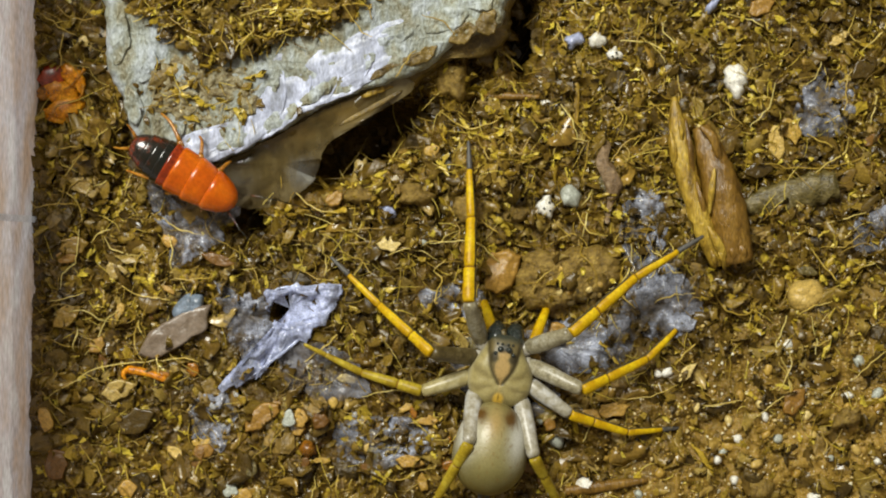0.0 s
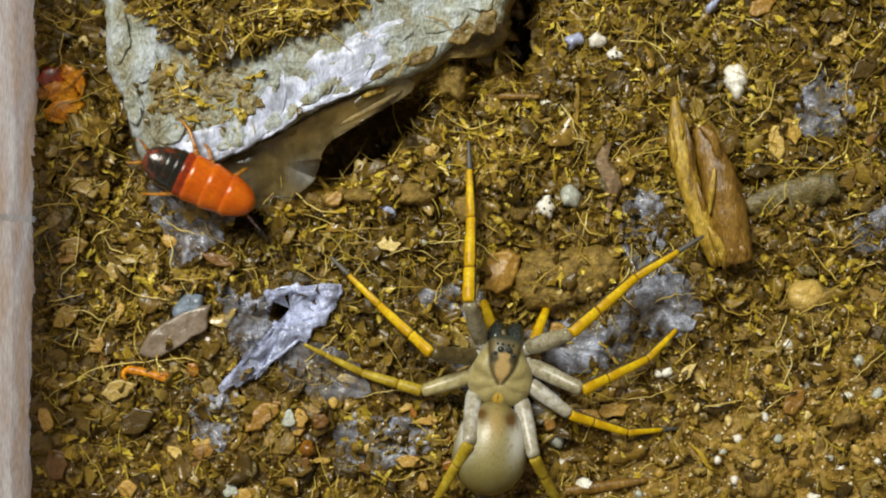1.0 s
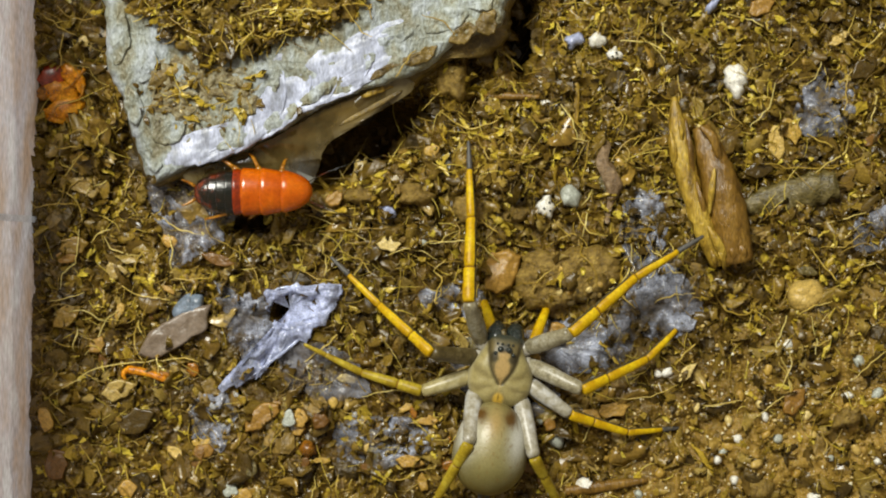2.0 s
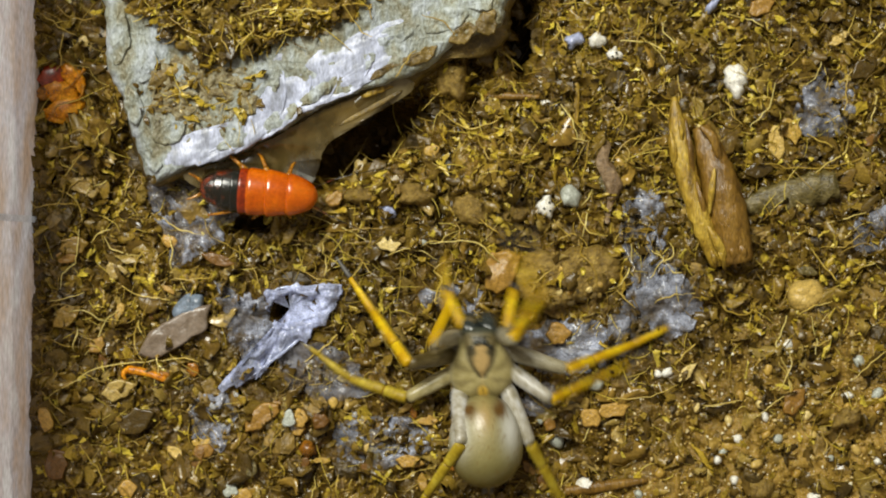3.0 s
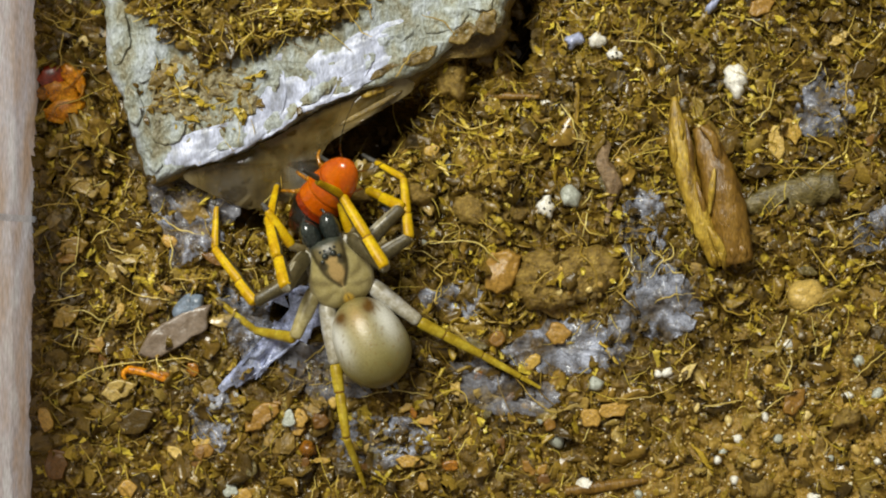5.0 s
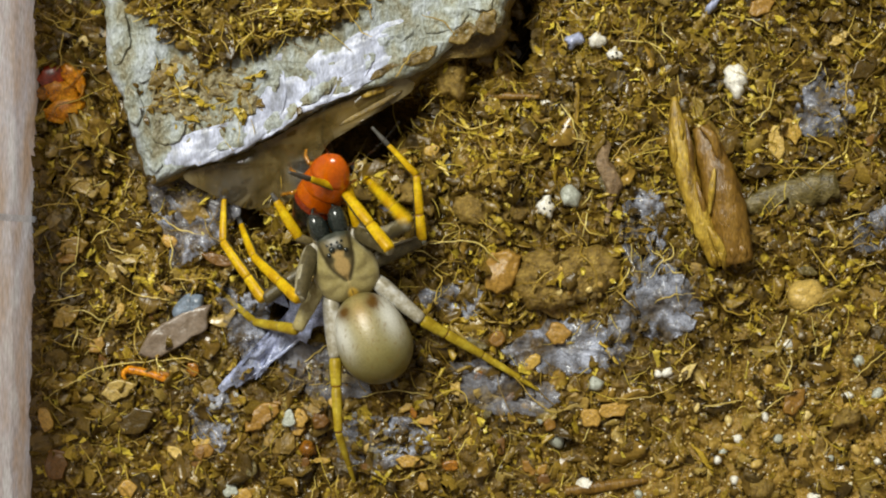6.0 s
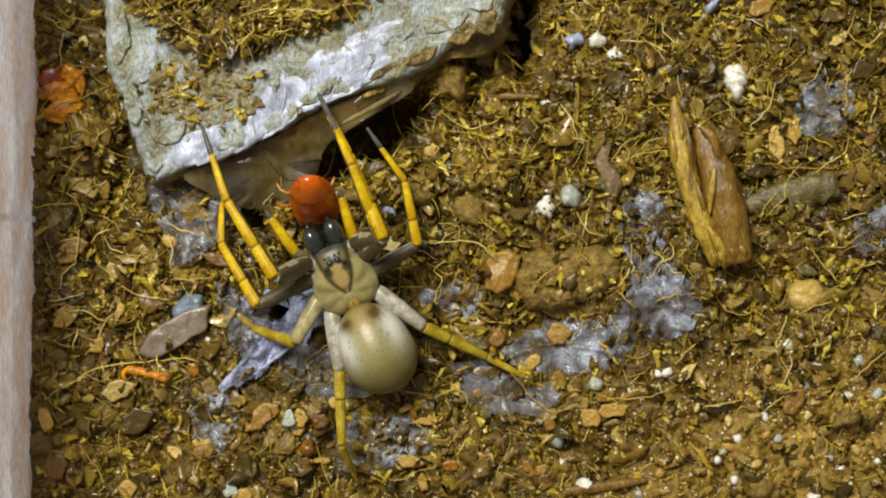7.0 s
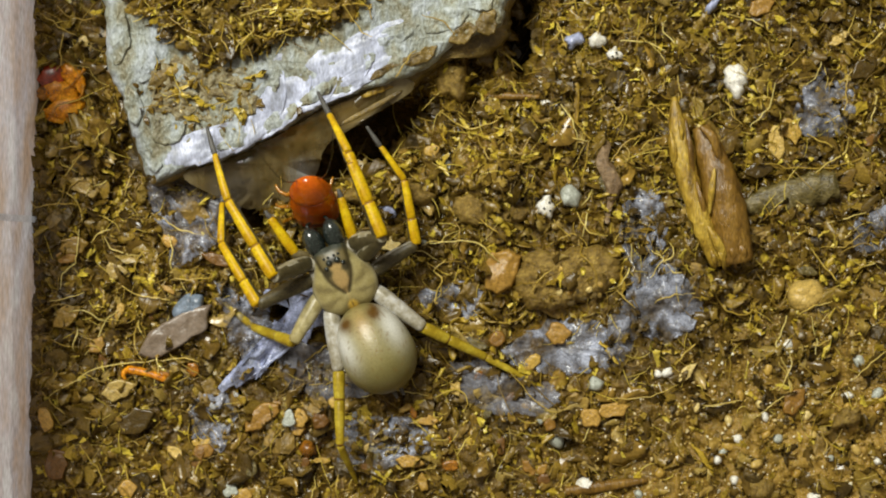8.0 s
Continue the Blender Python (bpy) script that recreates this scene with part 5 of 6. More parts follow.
def shield():
    """The spider's back plate: broad behind, with a raised narrow head lobe and furrows that fan out from a dimple."""
    def height(x, y):
        a, w = abs(x), spline(HALF, y)
        z = spline([(-5.0, 0.5), (-3.5, 1.5), (-1.2, 1.85), (1.5, 2.15), (3.2, 2.1), (4.4, 1.5), (5.0, 0.8)], y) * max(0.0, 1 - (a / w) ** 2.4) ** 0.55
        d = a - spline(LOBE, y)
        if y > -1.8:
            z += 0.30 * max(0.0, min(1.0, 0.5 - d / 0.8)) - 0.22 * math.exp(-(d / 0.28) ** 2)
        r = math.hypot(x, y + 1.4)
        z += 0.035 * math.sin(8.0 * math.atan2(a, y + 1.4)) * max(0.0, min(1.0, (r - 0.9) / 1.2)) * (1 if d > 0 else 0)
        return z - 0.4 * math.exp(-(x / 0.22) ** 2 - ((y + 1.4) / 0.5) ** 2)

    def tint(x, y, z):
        a, w = abs(x), spline(HALF, y)
        d, r = a - spline(LOBE, y), math.hypot(x, y + 1.4)
        wob = 0.25 * noise.noise(Vector((x, y, 3)) * 1.3)
        c = blend((0.27, 0.22, 0.075), (0.37, 0.315, 0.14), 0.5 + 2 * wob)
        ray = math.sin(8.0 * math.atan2(a, y + 1.4) + wob * 5 + 0.5 * r)
        c = blend(c, (0.12, 0.088, 0.03), 0.5 * max(0.0, -ray) * max(0.0, min(1.0, (r - 0.9) / 1.2)))
        c = blend(c, (0.33, 0.30, 0.19), 0.7 * max(0.0, (a / max(w, 0.1) - 0.86) / 0.14))
        if d < 0 and y > -1.8:
            c = blend(c, (0.135, 0.105, 0.042), 0.9)
        if y > -1.9:
            c = blend(c, (0.045, 0.034, 0.014), 0.9 * math.exp(-((d + wob * 0.4) / 0.26) ** 2))
        c = blend(c, (0.045, 0.036, 0.016), max(0.0, 1 - math.hypot((a - 1.35) / 0.65, (y - 1.9) / 0.95)) * 2.2)
        c = blend(c, (0.40, 0.27, 0.10), (spline(FIDDLE, y) - a + wob * 0.4) / 0.3 if y < 3.0 else 0)
        c = blend(c, (0.04, 0.036, 0.022), 1.6 * (1 - math.hypot(a / 1.25, (y - 3.25) / 0.85)))
        c = blend(c, (0.035, 0.040, 0.028), (y - 3.7 + wob) / 0.9)
        c = blend(c, (0.58, 0.37, 0.05), 2.5 * (1 - math.hypot(a / 0.85, (y + 3.9) / 1.1)))
        return blend(c, (0.06, 0.04, 0.012), 0.8 * math.exp(-(x / 0.12) ** 2 - ((y + 3.6) / 0.5) ** 2))

    bm = bmesh.new()
    nu, nv = 56, 80
    rows = []
    for j in range(nv + 1):
        y = -5.0 + 10.0 * j / nv
        w = spline(HALF, y)
        rows.append([bm.verts.new((q * w * MM, y * MM, (height(q * w * 0.9999, y) if abs(q) < 1 else -0.2) * MM)) for q in (math.sin(math.pi / 2 * (2 * i / nu - 1)) for i in range(nu + 1))])
    for p, q in zip(rows, rows[1:]):
        for i in range(nu):
            bm.faces.new((p[i], p[i + 1], q[i + 1], q[i]))
    rim = rows[0] + [r[-1] for r in rows[1:-1]] + rows[-1][::-1] + [r[0] for r in rows[-2:0:-1]]
    low = [bm.verts.new((v.co.x * 0.9, v.co.y * 0.92, -1.1 * MM)) for v in rim]
    for i in range(len(rim)):
        k = (i + 1) % len(rim)
        bm.faces.new((rim[k], rim[i], low[i], low[k]))
    bm.faces.new(low)
    return tinted(bm, tint), height


def belly_tint(x, y, z):
    """Colour of the abdomen: olive, darker towards underside and rear, cream along the back left of the midline, white
    shoulders and two brown patches in front.
    """
    a = abs(x)
    wob = noise.noise(Vector((x, y, z)) * 0.5)
    c = blend((0.135, 0.112, 0.026), (0.20, 0.175, 0.06), 0.5 + 0.6 * wob)
    c = blend(c, (0.33, 0.285, 0.135), 0.8 * math.exp(-((x + 0.6) / 2.5) ** 2 - ((y + 4.4) / 3.8) ** 2))
    c = blend(c, (0.62, 0.62, 0.56), 0.95 * math.exp(-((a - 3.6) / 1.4) ** 2 - ((y + 4.0) / 3.2) ** 2))
    # darker olive towards the underside and the rear end
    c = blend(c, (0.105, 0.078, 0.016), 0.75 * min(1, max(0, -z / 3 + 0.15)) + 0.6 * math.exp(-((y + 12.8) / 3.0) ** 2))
    c = blend(c, (0.36, 0.23, 0.07), 0.7 * math.exp(-(x / 1.1) ** 2 - ((y + 2.4) / 1.9) ** 2))
    if noise.noise(Vector((x, y, z)) * 2.6) > 0.42:
        c = blend(c, (0.17, 0.105, 0.025), 0.5)
    return blend(c, (0.10, 0.05, 0.009), 1.5 * math.exp(-((a - 2.1) / 0.85) ** 2 - ((y + 1.6 + 0.4 * wob) / 0.95) ** 2))


def build_spider():
    sp = base("spider", at(885, 660, SPIDER_Z), "grey-brown hunting spider with long yellow legs on the soil", "spider")
    sp.rotation_mode = "QUATERNION"

    shell, height = shield()
    carapace = part("carapace", shell, CARAPACE, sp, "grey-tan carapace with dark rays and a pale brown middle mark")
    for x, y, r in ((0.6, 3.05, 0.44), (1.2, 2.45, 0.3), (0.42, 3.75, 0.2), (1.05, 3.75, 0.2)):
        for s in (-1, 1):
            e = part("eye", ball(r * MM, r * MM, r * MM, u=12, v=8), BLACK, carapace, "glossy black eye")
            e.location = (s * x * MM, y * MM, (height(x, y) + 0.05) * MM)
    part("sternum", ball(3.2 * MM, 4.2 * MM, 1.2 * MM, (0, 0, -1.4 * MM)), DARKLEG, sp, "dark underside")
    for s in (-1, 1):
        c = part("chelicera", ball(1.42 * MM, 2.45 * MM, 1.7 * MM, u=20, v=14), BLACK, sp, "swollen glossy black jaw")
        JAWS[s] = c
        fang = tube(open_curve([(0, 1.6 * MM, -0.9 * MM), (-s * 0.3 * MM, 2.3 * MM, -1.6 * MM), (-s * 0.8 * MM, 1.9 * MM, -2.4 * MM)], 8), [0.3 * MM * (1 - 0.1 * i) for i in range(8)], 8)
        part("fang", fang, BLACK, c)
        palp = part("pedipalp", tube([(s * 1.6 * MM, 3.4 * MM, -1.0 * MM), (s * 2.4 * MM, 4.2 * MM, -0.8 * MM), (s * 2.9 * MM, 4.6 * MM, -0.8 * MM)], [0.7 * MM, 0.8 * MM, 0.5 * MM], 10), GREYLEG, sp, "short grey feeler base")
        arm = part("palp_arm", limb(3.0, 0.55, 0.6), GREYLEG, palp)
        tip = part("palp_tip", limb(6.0, 0.72, 0.52, 0.15), YELLOW, palp, "bright yellow feeler")
        end = part("palp_end", limb(1.4, 0.45, 0.22), DARKLEG, palp, "dark feeler tip")
        PALPS[s] = (arm, tip, end)

    def tail_shape(p):
        y = max(-0.9999, min(0.9999, p.y))
        k = (1 - abs(y) ** 2.5) ** 0.5 / math.sqrt(1 - y * y) * spline([(-0.75, 1.0), (-0.3, 1.02), (0.5, 0.92), (1.0, 0.9)], y)
        return Vector((p.x * k, y, p.z * k))

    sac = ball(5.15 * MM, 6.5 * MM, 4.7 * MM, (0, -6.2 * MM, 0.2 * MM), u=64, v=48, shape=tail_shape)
    ab = part("abdomen", tinted(sac, belly_tint), ABDOMEN, sp, "smooth swollen olive-cream abdomen with two brown patches")
    ab.location = (0, -4.6 * MM, 0.2 * MM)
    for s in (-1, 1):
        for y in (-5.0, -6.6, -8.2):
            part("dimple", ball(0.16 * MM, 0.16 * MM, 0.08 * MM, (s * (1.1 + 0.05 * y) * MM, y * MM, 4.55 * MM), u=8, v=6), BLOTCH, ab)
        part("spinneret", limb(1.4, 0.35, 0.2), DARKLEG, ab).matrix_basis = pose(s * 0.5 * MM, -12.3 * MM, -0.6 * MM, 0, 10, -90)

    legs = {}
    for side, sgn in (("left", -1), ("right", 1)):
        for k in (1, 2, 3, 4):
            hx, hy = HIPS[k]
            coxa = tube([(sgn * 1.8 * MM, hy * 0.75 * MM, -1.3 * MM), (sgn * 2.6 * MM, hy * 0.9 * MM, -1.0 * MM), (sgn * hx * MM, hy * MM, HIP_Z * MM), (sgn * (hx + 0.5) * MM, hy * 1.06 * MM, (HIP_Z + 0.1) * MM)],
                        [0.9 * MM, 1.15 * MM, 1.1 * MM, 0.7 * MM], 10)
            leg = part("leg", coxa, PALELEG, sp, "pale grey hip joint")
            ln, w = LENGTHS[k], WIDTHS[k]
            mats = (CREAMLEG, OLIVE, OLIVE, OLIVE, OLIVE) if (sgn, k) == (-1, 3) else ((MIDLEG, YELLOW, YELLOW, YELLOW, DARKLEG), (GREYLEG if sgn < 0 else MIDLEG, YELLOW, YELLOW, YELLOW, DARKLEG), (PALELEG, YELLOW, YELLOW, YELLOW, DARKLEG), (PALELEG, OLIVE, OLIVE, OLIVE, OLIVE))[k - 1]
            segs = []
            for i, nm in enumerate(("femur", "patella", "tibia", "metatarsus", "tarsus")):
                seg = limb(ln[i], w[i], w[i + 1] if i < 4 else 0.22, 0.05 if i else 0.2, i + k, 0 < i < 3)
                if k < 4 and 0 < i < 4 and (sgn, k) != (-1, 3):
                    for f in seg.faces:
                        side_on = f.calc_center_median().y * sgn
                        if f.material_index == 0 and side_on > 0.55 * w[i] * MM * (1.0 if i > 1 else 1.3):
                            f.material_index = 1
                # thigh undersides get the dark colour in place of shade on raised legs
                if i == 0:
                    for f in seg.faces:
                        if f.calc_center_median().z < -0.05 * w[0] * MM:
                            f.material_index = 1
                segs.append(part(nm, seg, mats[i], leg,
                                 ("pale mottled thigh", "", "", "", "dark foot" if k < 3 else "")[i]))
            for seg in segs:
                seg.data.materials.append(LEGSIDE_AND_SHADE)
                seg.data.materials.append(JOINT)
            legs[(sgn, k)] = segs
    return sp, ab, legs


# ---- the cockroach nymph ----
ROACH_LEGS = []


def build_roach():
    ro = base("cockroach_nymph", at(325, 305, 8), "glossy cockroach nymph with an orange front and a dark rear", "cockroach")
    ro.rotation_mode = "QUATERNION"
    # head end at +x; overlapping back plates
    def half(x):
        u = (x - 1) / (7.25 if x > 1 else 9.2)
        return max(0.02, 1 - abs(u) ** 2.5) ** 0.42

    plates = [("abdomen_plate", -8.0, -6.0, MAROON), ("abdomen_plate", -6.2, -4.8, MAROON), ("abdomen_plate", -5.0, -3.6, MAROON), ("abdomen_plate", -3.8, -2.5, MAROON),
              ("abdomen_plate", -2.7, -1.4, RUST), ("thorax_plate", -1.6, 1.2, ORANGE), ("thorax_plate", 1.0, 4.1, ORANGE), ("neck_shield", 3.9, 8.2, ORANGE)]
    for nm, x0, x1, m in plates:
        bm = bmesh.new()
        rows = []
        for k in range(9):
            f = k / 8
            x = x0 + (x1 - x0) * f
            w, h = (3.25 if x < 0 else 3.25 - 0.05 * min(x, 4)) * half(x), 2.3 * half(x) ** 0.8
            lift = 1.06 - 0.09 * f if k else 0.97
            ring = []
            for q in range(26):
                a = 2 * math.pi * q / 26
                ring.append(bm.verts.new((x * MM, w * lift * math.cos(a) * MM, h * lift * math.sin(a) * (1 if math.sin(a) > 0 else 0.4) * MM)))
            rows.append(ring)
        for a, b in zip(rows, rows[1:]):
            for q in range(26):
                bm.faces.new((a[q], a[(q + 1) % 26], b[(q + 1) % 26], b[q]))
        bm.faces.new(rows[0][::-1])
        bm.faces.new(rows[-1])
        part(nm, bm, m, ro, {"abdomen_plate": "dark glossy back plate", "thorax_plate": "orange back plate", "neck_shield": "broad orange shield"}[nm])
    part("belly", ball(7.2 * MM, 2.9 * MM, 1.1 * MM, (-0.5 * MM, 0, -0.5 * MM)), AMBERLEG, ro, "amber underside")
    head = part("head", ball(0.9 * MM, 1.2 * MM, 0.8 * MM, (5.8 * MM, 0, -0.5 * MM)), ORANGE, ro, "small orange head")
    for s in (-1, 1):
        part("eye", ball(0.35 * MM, 0.3 * MM, 0.4 * MM, (6.0 * MM, s * 0.95 * MM, -0.8 * MM), u=10, v=8), BLACK, head, "black eye")
        pts = open_curve([(6.2 * MM, s * 0.6 * MM, -0.9 * MM), (10.5 * MM, s * 2.6 * MM, 1.4 * MM), (15.5 * MM, s * 4.2 * MM, 1.2 * MM), (20 * MM, s * 5.0 * MM, 0.2 * MM)], 16)
        part("antenna", tube(pts, [0.08 * MM * (1 - 0.035 * i) for i in range(16)], 6), MAROON, head, "thin dark feeler")
        cer = open_curve([(-8.0 * MM, s * 0.9 * MM, 0), (-9.0 * MM, s * 1.5 * MM, 0.2 * MM), (-9.8 * MM, s * 1.8 * MM, 0.4 * MM)], 6)
        part("cercus", tube(cer, [0.28 * MM * (1 - 0.14 * i) for i in range(6)], 6), AMBERLEG, ro)
        for k, (x, dx, dy) in enumerate(((3.8, 0.5, 3.0), (1.4, -1.4, 3.8), (-0.8, -3.8, 3.8))):
            dy *= 1.0 if s > 0 else 0.55
            lg = part("leg", tube(open_curve([(x * MM, s * 1.6 * MM, -0.7 * MM), ((x + dx * 0.5) * MM, s * (1.6 + dy * 0.5) * MM, 0.1 * MM)], 6), [0.62 * MM, 0.66 * MM, 0.62 * MM, 0.55 * MM, 0.45 * MM, 0.35 * MM], 8), AMBERLEG, ro, "amber leg")
            ROACH_LEGS.append((lg, Vector((x * MM, s * 1.6 * MM, -0.7 * MM)), 1 if (k + (s > 0)) % 2 else -1))
            shin = open_curve([((x + dx * 0.5) * MM, s * (1.6 + dy * 0.5) * MM, 0.1 * MM), ((x + dx * 1.1) * MM, s * (1.2 + dy) * MM, -0.6 * MM), ((x + dx * 1.6) * MM, s * (1.6 + dy) * MM, -1.5 * MM)], 8)
            part("shin", tube(shin, [0.32 * MM * (1 - 0.07 * i) for i in range(8)], 6), AMBERLEG, lg)
    return ro


SPIDER, TAIL, LEGS = build_spider()
ROACH = build_roach()


# ---- how they move ----
def reach(a, length, x, y, up, floor):
    """From joint a, the end of a limb of that length which lies over plan point (x, y): the higher or the lower such place."""
    p0, p1 = at(x, y, 0), at(x, y, 1)
    d = p1 - p0
    f = p0 - a
    A, B, C = d.dot(d), 2 * f.dot(d), f.dot(f) - length * length
    disc = B * B - 4 * A * C
    s = (-B + (1 if up else -1) * math.sqrt(max(0, disc))) / (2 * A)
    s = max(s, floor)
    b = p0 + d * s
    return a + (b - a).normalized() * length


def aim(a, b):
    x = (b - a).normalized()
    y = Vector((0, 0, 1)).cross(x)
    y = y.normalized() if y.length > 1e-5 else Vector((0, 1, 0))
    z = x.cross(y)
    m = Matrix((x, y, z)).transposed().to_4x4()
    m.translation = a
    return m


BODY_ROWS = [  # seconds, plan x, y, heading (degrees to the left of north), height in mm
    (0.0, 887, 656, -8, 5.0), (2.8, 887, 656, -8, 5.0), (2.9, 864, 652, -5, 5.0), (3.0, 852, 642, 3, 5.4), (3.1, 820, 632, 13, 5.6),
    (3.2, 796, 618, 22, 5.8), (3.3, 762, 598, 32, 6.0), (3.4, 735, 568, 35, 6.2), (3.5, 714, 545, 36, 6.4), (3.7, 678, 533, 33, 6.6),
    (3.8, 650, 533, 33, 6.6), (4.0, 612, 508, 33, 6.6), (4.2, 586, 492, 31, 6.6)]
BODY_ROWS_LATE = [(4.5, 592, 488, 25, 6.6), (4.7, 594, 486, 24, 6.6), (5.8, 608, 468, 20, 6.6), (6.0, 608, 470, 20, 6.6), (6.4, 604, 484, 23, 6.6),
                  (6.7, 606, 490, 24, 6.6), (7.2, 606, 492, 24, 6.6), (8.0, 605, 492, 24, 6.6)]

# knee, tibia's end and foot of each leg on the plan: seconds, x, y, x, y, x, y
L1 = [(0.0, 830, 535, 834, 385, 829, 250), (2.8, 830, 535, 834, 385, 829, 250), (2.9, 818, 560, 835, 420, 841, 300), (3.0, 768, 605, 795, 545, 780, 470),
      (3.1, 742, 640, 735, 590, 690, 520), (3.2, 700, 610, 600, 545, 480, 480), (3.3, 630, 582, 520, 510, 430, 440), (3.4, 600, 553, 510, 490, 410, 405),
      (3.5, 578, 535, 475, 435, 388, 335), (3.7, 555, 548, 465, 430, 405, 335), (3.8, 548, 562, 470, 430, 455, 370), (4.0, 538, 565, 468, 440, 470, 370)]
L1B = [(4.2, 487, 527, 450, 400, 440, 310), (4.5, 496, 500, 482, 390, 500, 330), (4.7, 500, 502, 480, 390, 495, 325), (5.8, 519, 525, 455, 400, 470, 335),
       (6.0, 530, 530, 450, 455, 415, 370), (6.2, 515, 510, 432, 405, 385, 305), (6.4, 502, 500, 420, 385, 355, 275), (6.5, 503, 495, 402, 348, 348, 260),
       (6.8, 487, 490, 402, 355, 355, 225), (8.0, 485, 490, 404, 355, 366, 225)]
L2 = [(0.0, 765, 625, 672, 540, 585, 455), (2.8, 765, 625, 672, 540, 585, 455), (2.9, 745, 635, 682, 553, 590, 460), (3.0, 725, 645, 662, 553, 595, 455),
      (3.1, 710, 640, 650, 565, 600, 470), (3.2, 685, 650, 620, 570, 590, 490), (3.3, 652, 655, 600, 563, 590, 480), (3.4, 620, 630, 575, 555, 545, 480),
      (3.5, 600, 620, 550, 540, 520, 470), (3.7, 576, 635, 446, 563, 395, 510), (3.8, 505, 610, 420, 530, 380, 470), (4.0, 440, 515, 380, 430, 380, 330)]
L2B = [(4.2, 420, 525, 360, 415, 375, 315), (4.5, 435, 530, 370, 425, 385, 315), (5.8, 465, 535, 393, 430, 395, 310), (6.4, 460, 538, 394, 430, 394, 325),
       (6.8, 457, 540, 392, 430, 394, 335), (8.0, 457, 540, 392, 430, 394, 335)]
L3 = [(0.0, 740, 695, 640, 660, 535, 608), (2.8, 740, 695, 640, 660, 535, 608), (2.9, 715, 708, 628, 670, 542, 617), (3.0, 720, 705, 620, 670, 535, 605),
      (3.1, 700, 720, 600, 695, 530, 620), (3.2, 690, 715, 590, 690, 530, 615), (3.3, 676, 712, 580, 695, 530, 620), (3.4, 655, 690, 560, 690, 530, 630),
      (3.5, 640, 665, 530, 660, 505, 610), (3.7, 590, 670, 494, 663, 460, 640), (3.8, 585, 670, 490, 665, 455, 630), (4.0, 540, 635, 435, 635, 385, 600)]
L3B = [(4.2, 505, 600, 440, 605, 390, 555), (4.5, 515, 605, 450, 590, 400, 545), (5.8, 520, 598, 455, 572, 415, 540), (6.4, 518, 606, 450, 580, 410, 545),
       (8.0, 518, 608, 450, 580, 408, 545)]
L4 = [(0.0, 830, 785, 775, 880, 730, 960), (2.8, 830, 785, 775, 880, 730, 960), (2.9, 816, 789, 754, 880, 720, 955), (3.1, 792, 784, 735, 875, 700, 950),
      (3.2, 765, 785, 720, 870, 690, 940), (3.3, 730, 765, 700, 868, 688, 930), (3.5, 690, 720, 682, 850, 675, 920), (3.7, 672, 708, 675, 860, 675, 920),
      (3.8, 660, 704, 668, 836, 680, 900), (4.0, 623, 680, 664, 803, 685, 890), (4.2, 590, 660, 623, 787, 655, 870)]
L4B = [(4.5, 595, 655, 620, 790, 655, 868), (5.8, 595, 655, 605, 795, 632, 855), (6.4, 598, 658, 603, 792, 632, 855), (8.0, 600, 660, 602, 790, 632, 855)]
R1 = [(0.0, 1010, 590, 1125, 490, 1245, 418), (2.8, 1010, 590, 1125, 490, 1245, 418), (2.9, 965, 600, 1050, 525, 1110, 480), (3.0, 905, 600, 950, 530, 930, 470),
      (3.1, 875, 595, 840, 500, 800, 440), (3.2, 825, 560, 760, 470, 705, 385), (3.3, 775, 525, 700, 430, 640, 330), (3.4, 735, 475, 650, 370, 570, 280),
      (3.5, 715, 435, 630, 340, 525, 240), (3.7, 673, 424, 580, 322, 484, 222), (3.8, 672, 450, 589, 338, 494, 246), (4.0, 664, 458, 581, 338, 490, 245)]
R1B = [(4.2, 643, 475, 573, 346, 490, 250), (4.5, 680, 490, 605, 355, 545, 295, 1), (5.8, 682, 440, 602, 326, 508, 298, 1), (6.0, 690, 443, 606, 336, 511, 305, 1), (6.2, 688, 452, 598, 340, 535, 315, 1),
       (6.4, 690, 460, 622, 350, 555, 300, 1), (6.5, 686, 450, 640, 330, 575, 265), (6.7, 678, 425, 618, 275, 563, 168), (8.0, 676, 420, 616, 270, 563, 164)]
R2 = [(0.0, 1030, 690, 1145, 635, 1205, 575), (2.8, 1030, 690, 1145, 635, 1205, 575), (2.9, 1027, 664, 1109, 635, 1195, 590), (3.0, 1003, 654, 1090, 620, 1170, 585),
      (3.1, 955, 630, 1051, 601, 1100, 553), (3.2, 920, 610, 950, 560, 960, 480), (3.3, 860, 560, 845, 470, 830, 400), (3.4, 820, 470, 795, 380, 775, 300),
      (3.5, 780, 425, 730, 310, 650, 205), (3.7, 754, 418, 696, 322, 628, 280), (3.8, 743, 430, 705, 370, 635, 315), (4.0, 700, 400, 660, 360, 600, 315)]
R2B = [(4.2, 690, 390, 620, 335, 575, 310), (4.5, 697, 365, 640, 350, 600, 335), (5.8, 747, 371, 672, 313, 630, 290), (6.0, 722, 396, 660, 330, 620, 290),
       (6.2, 690, 445, 630, 335, 590, 270), (6.7, 676, 430, 622, 292, 578, 195), (8.0, 674, 424, 620, 288, 578, 190)]
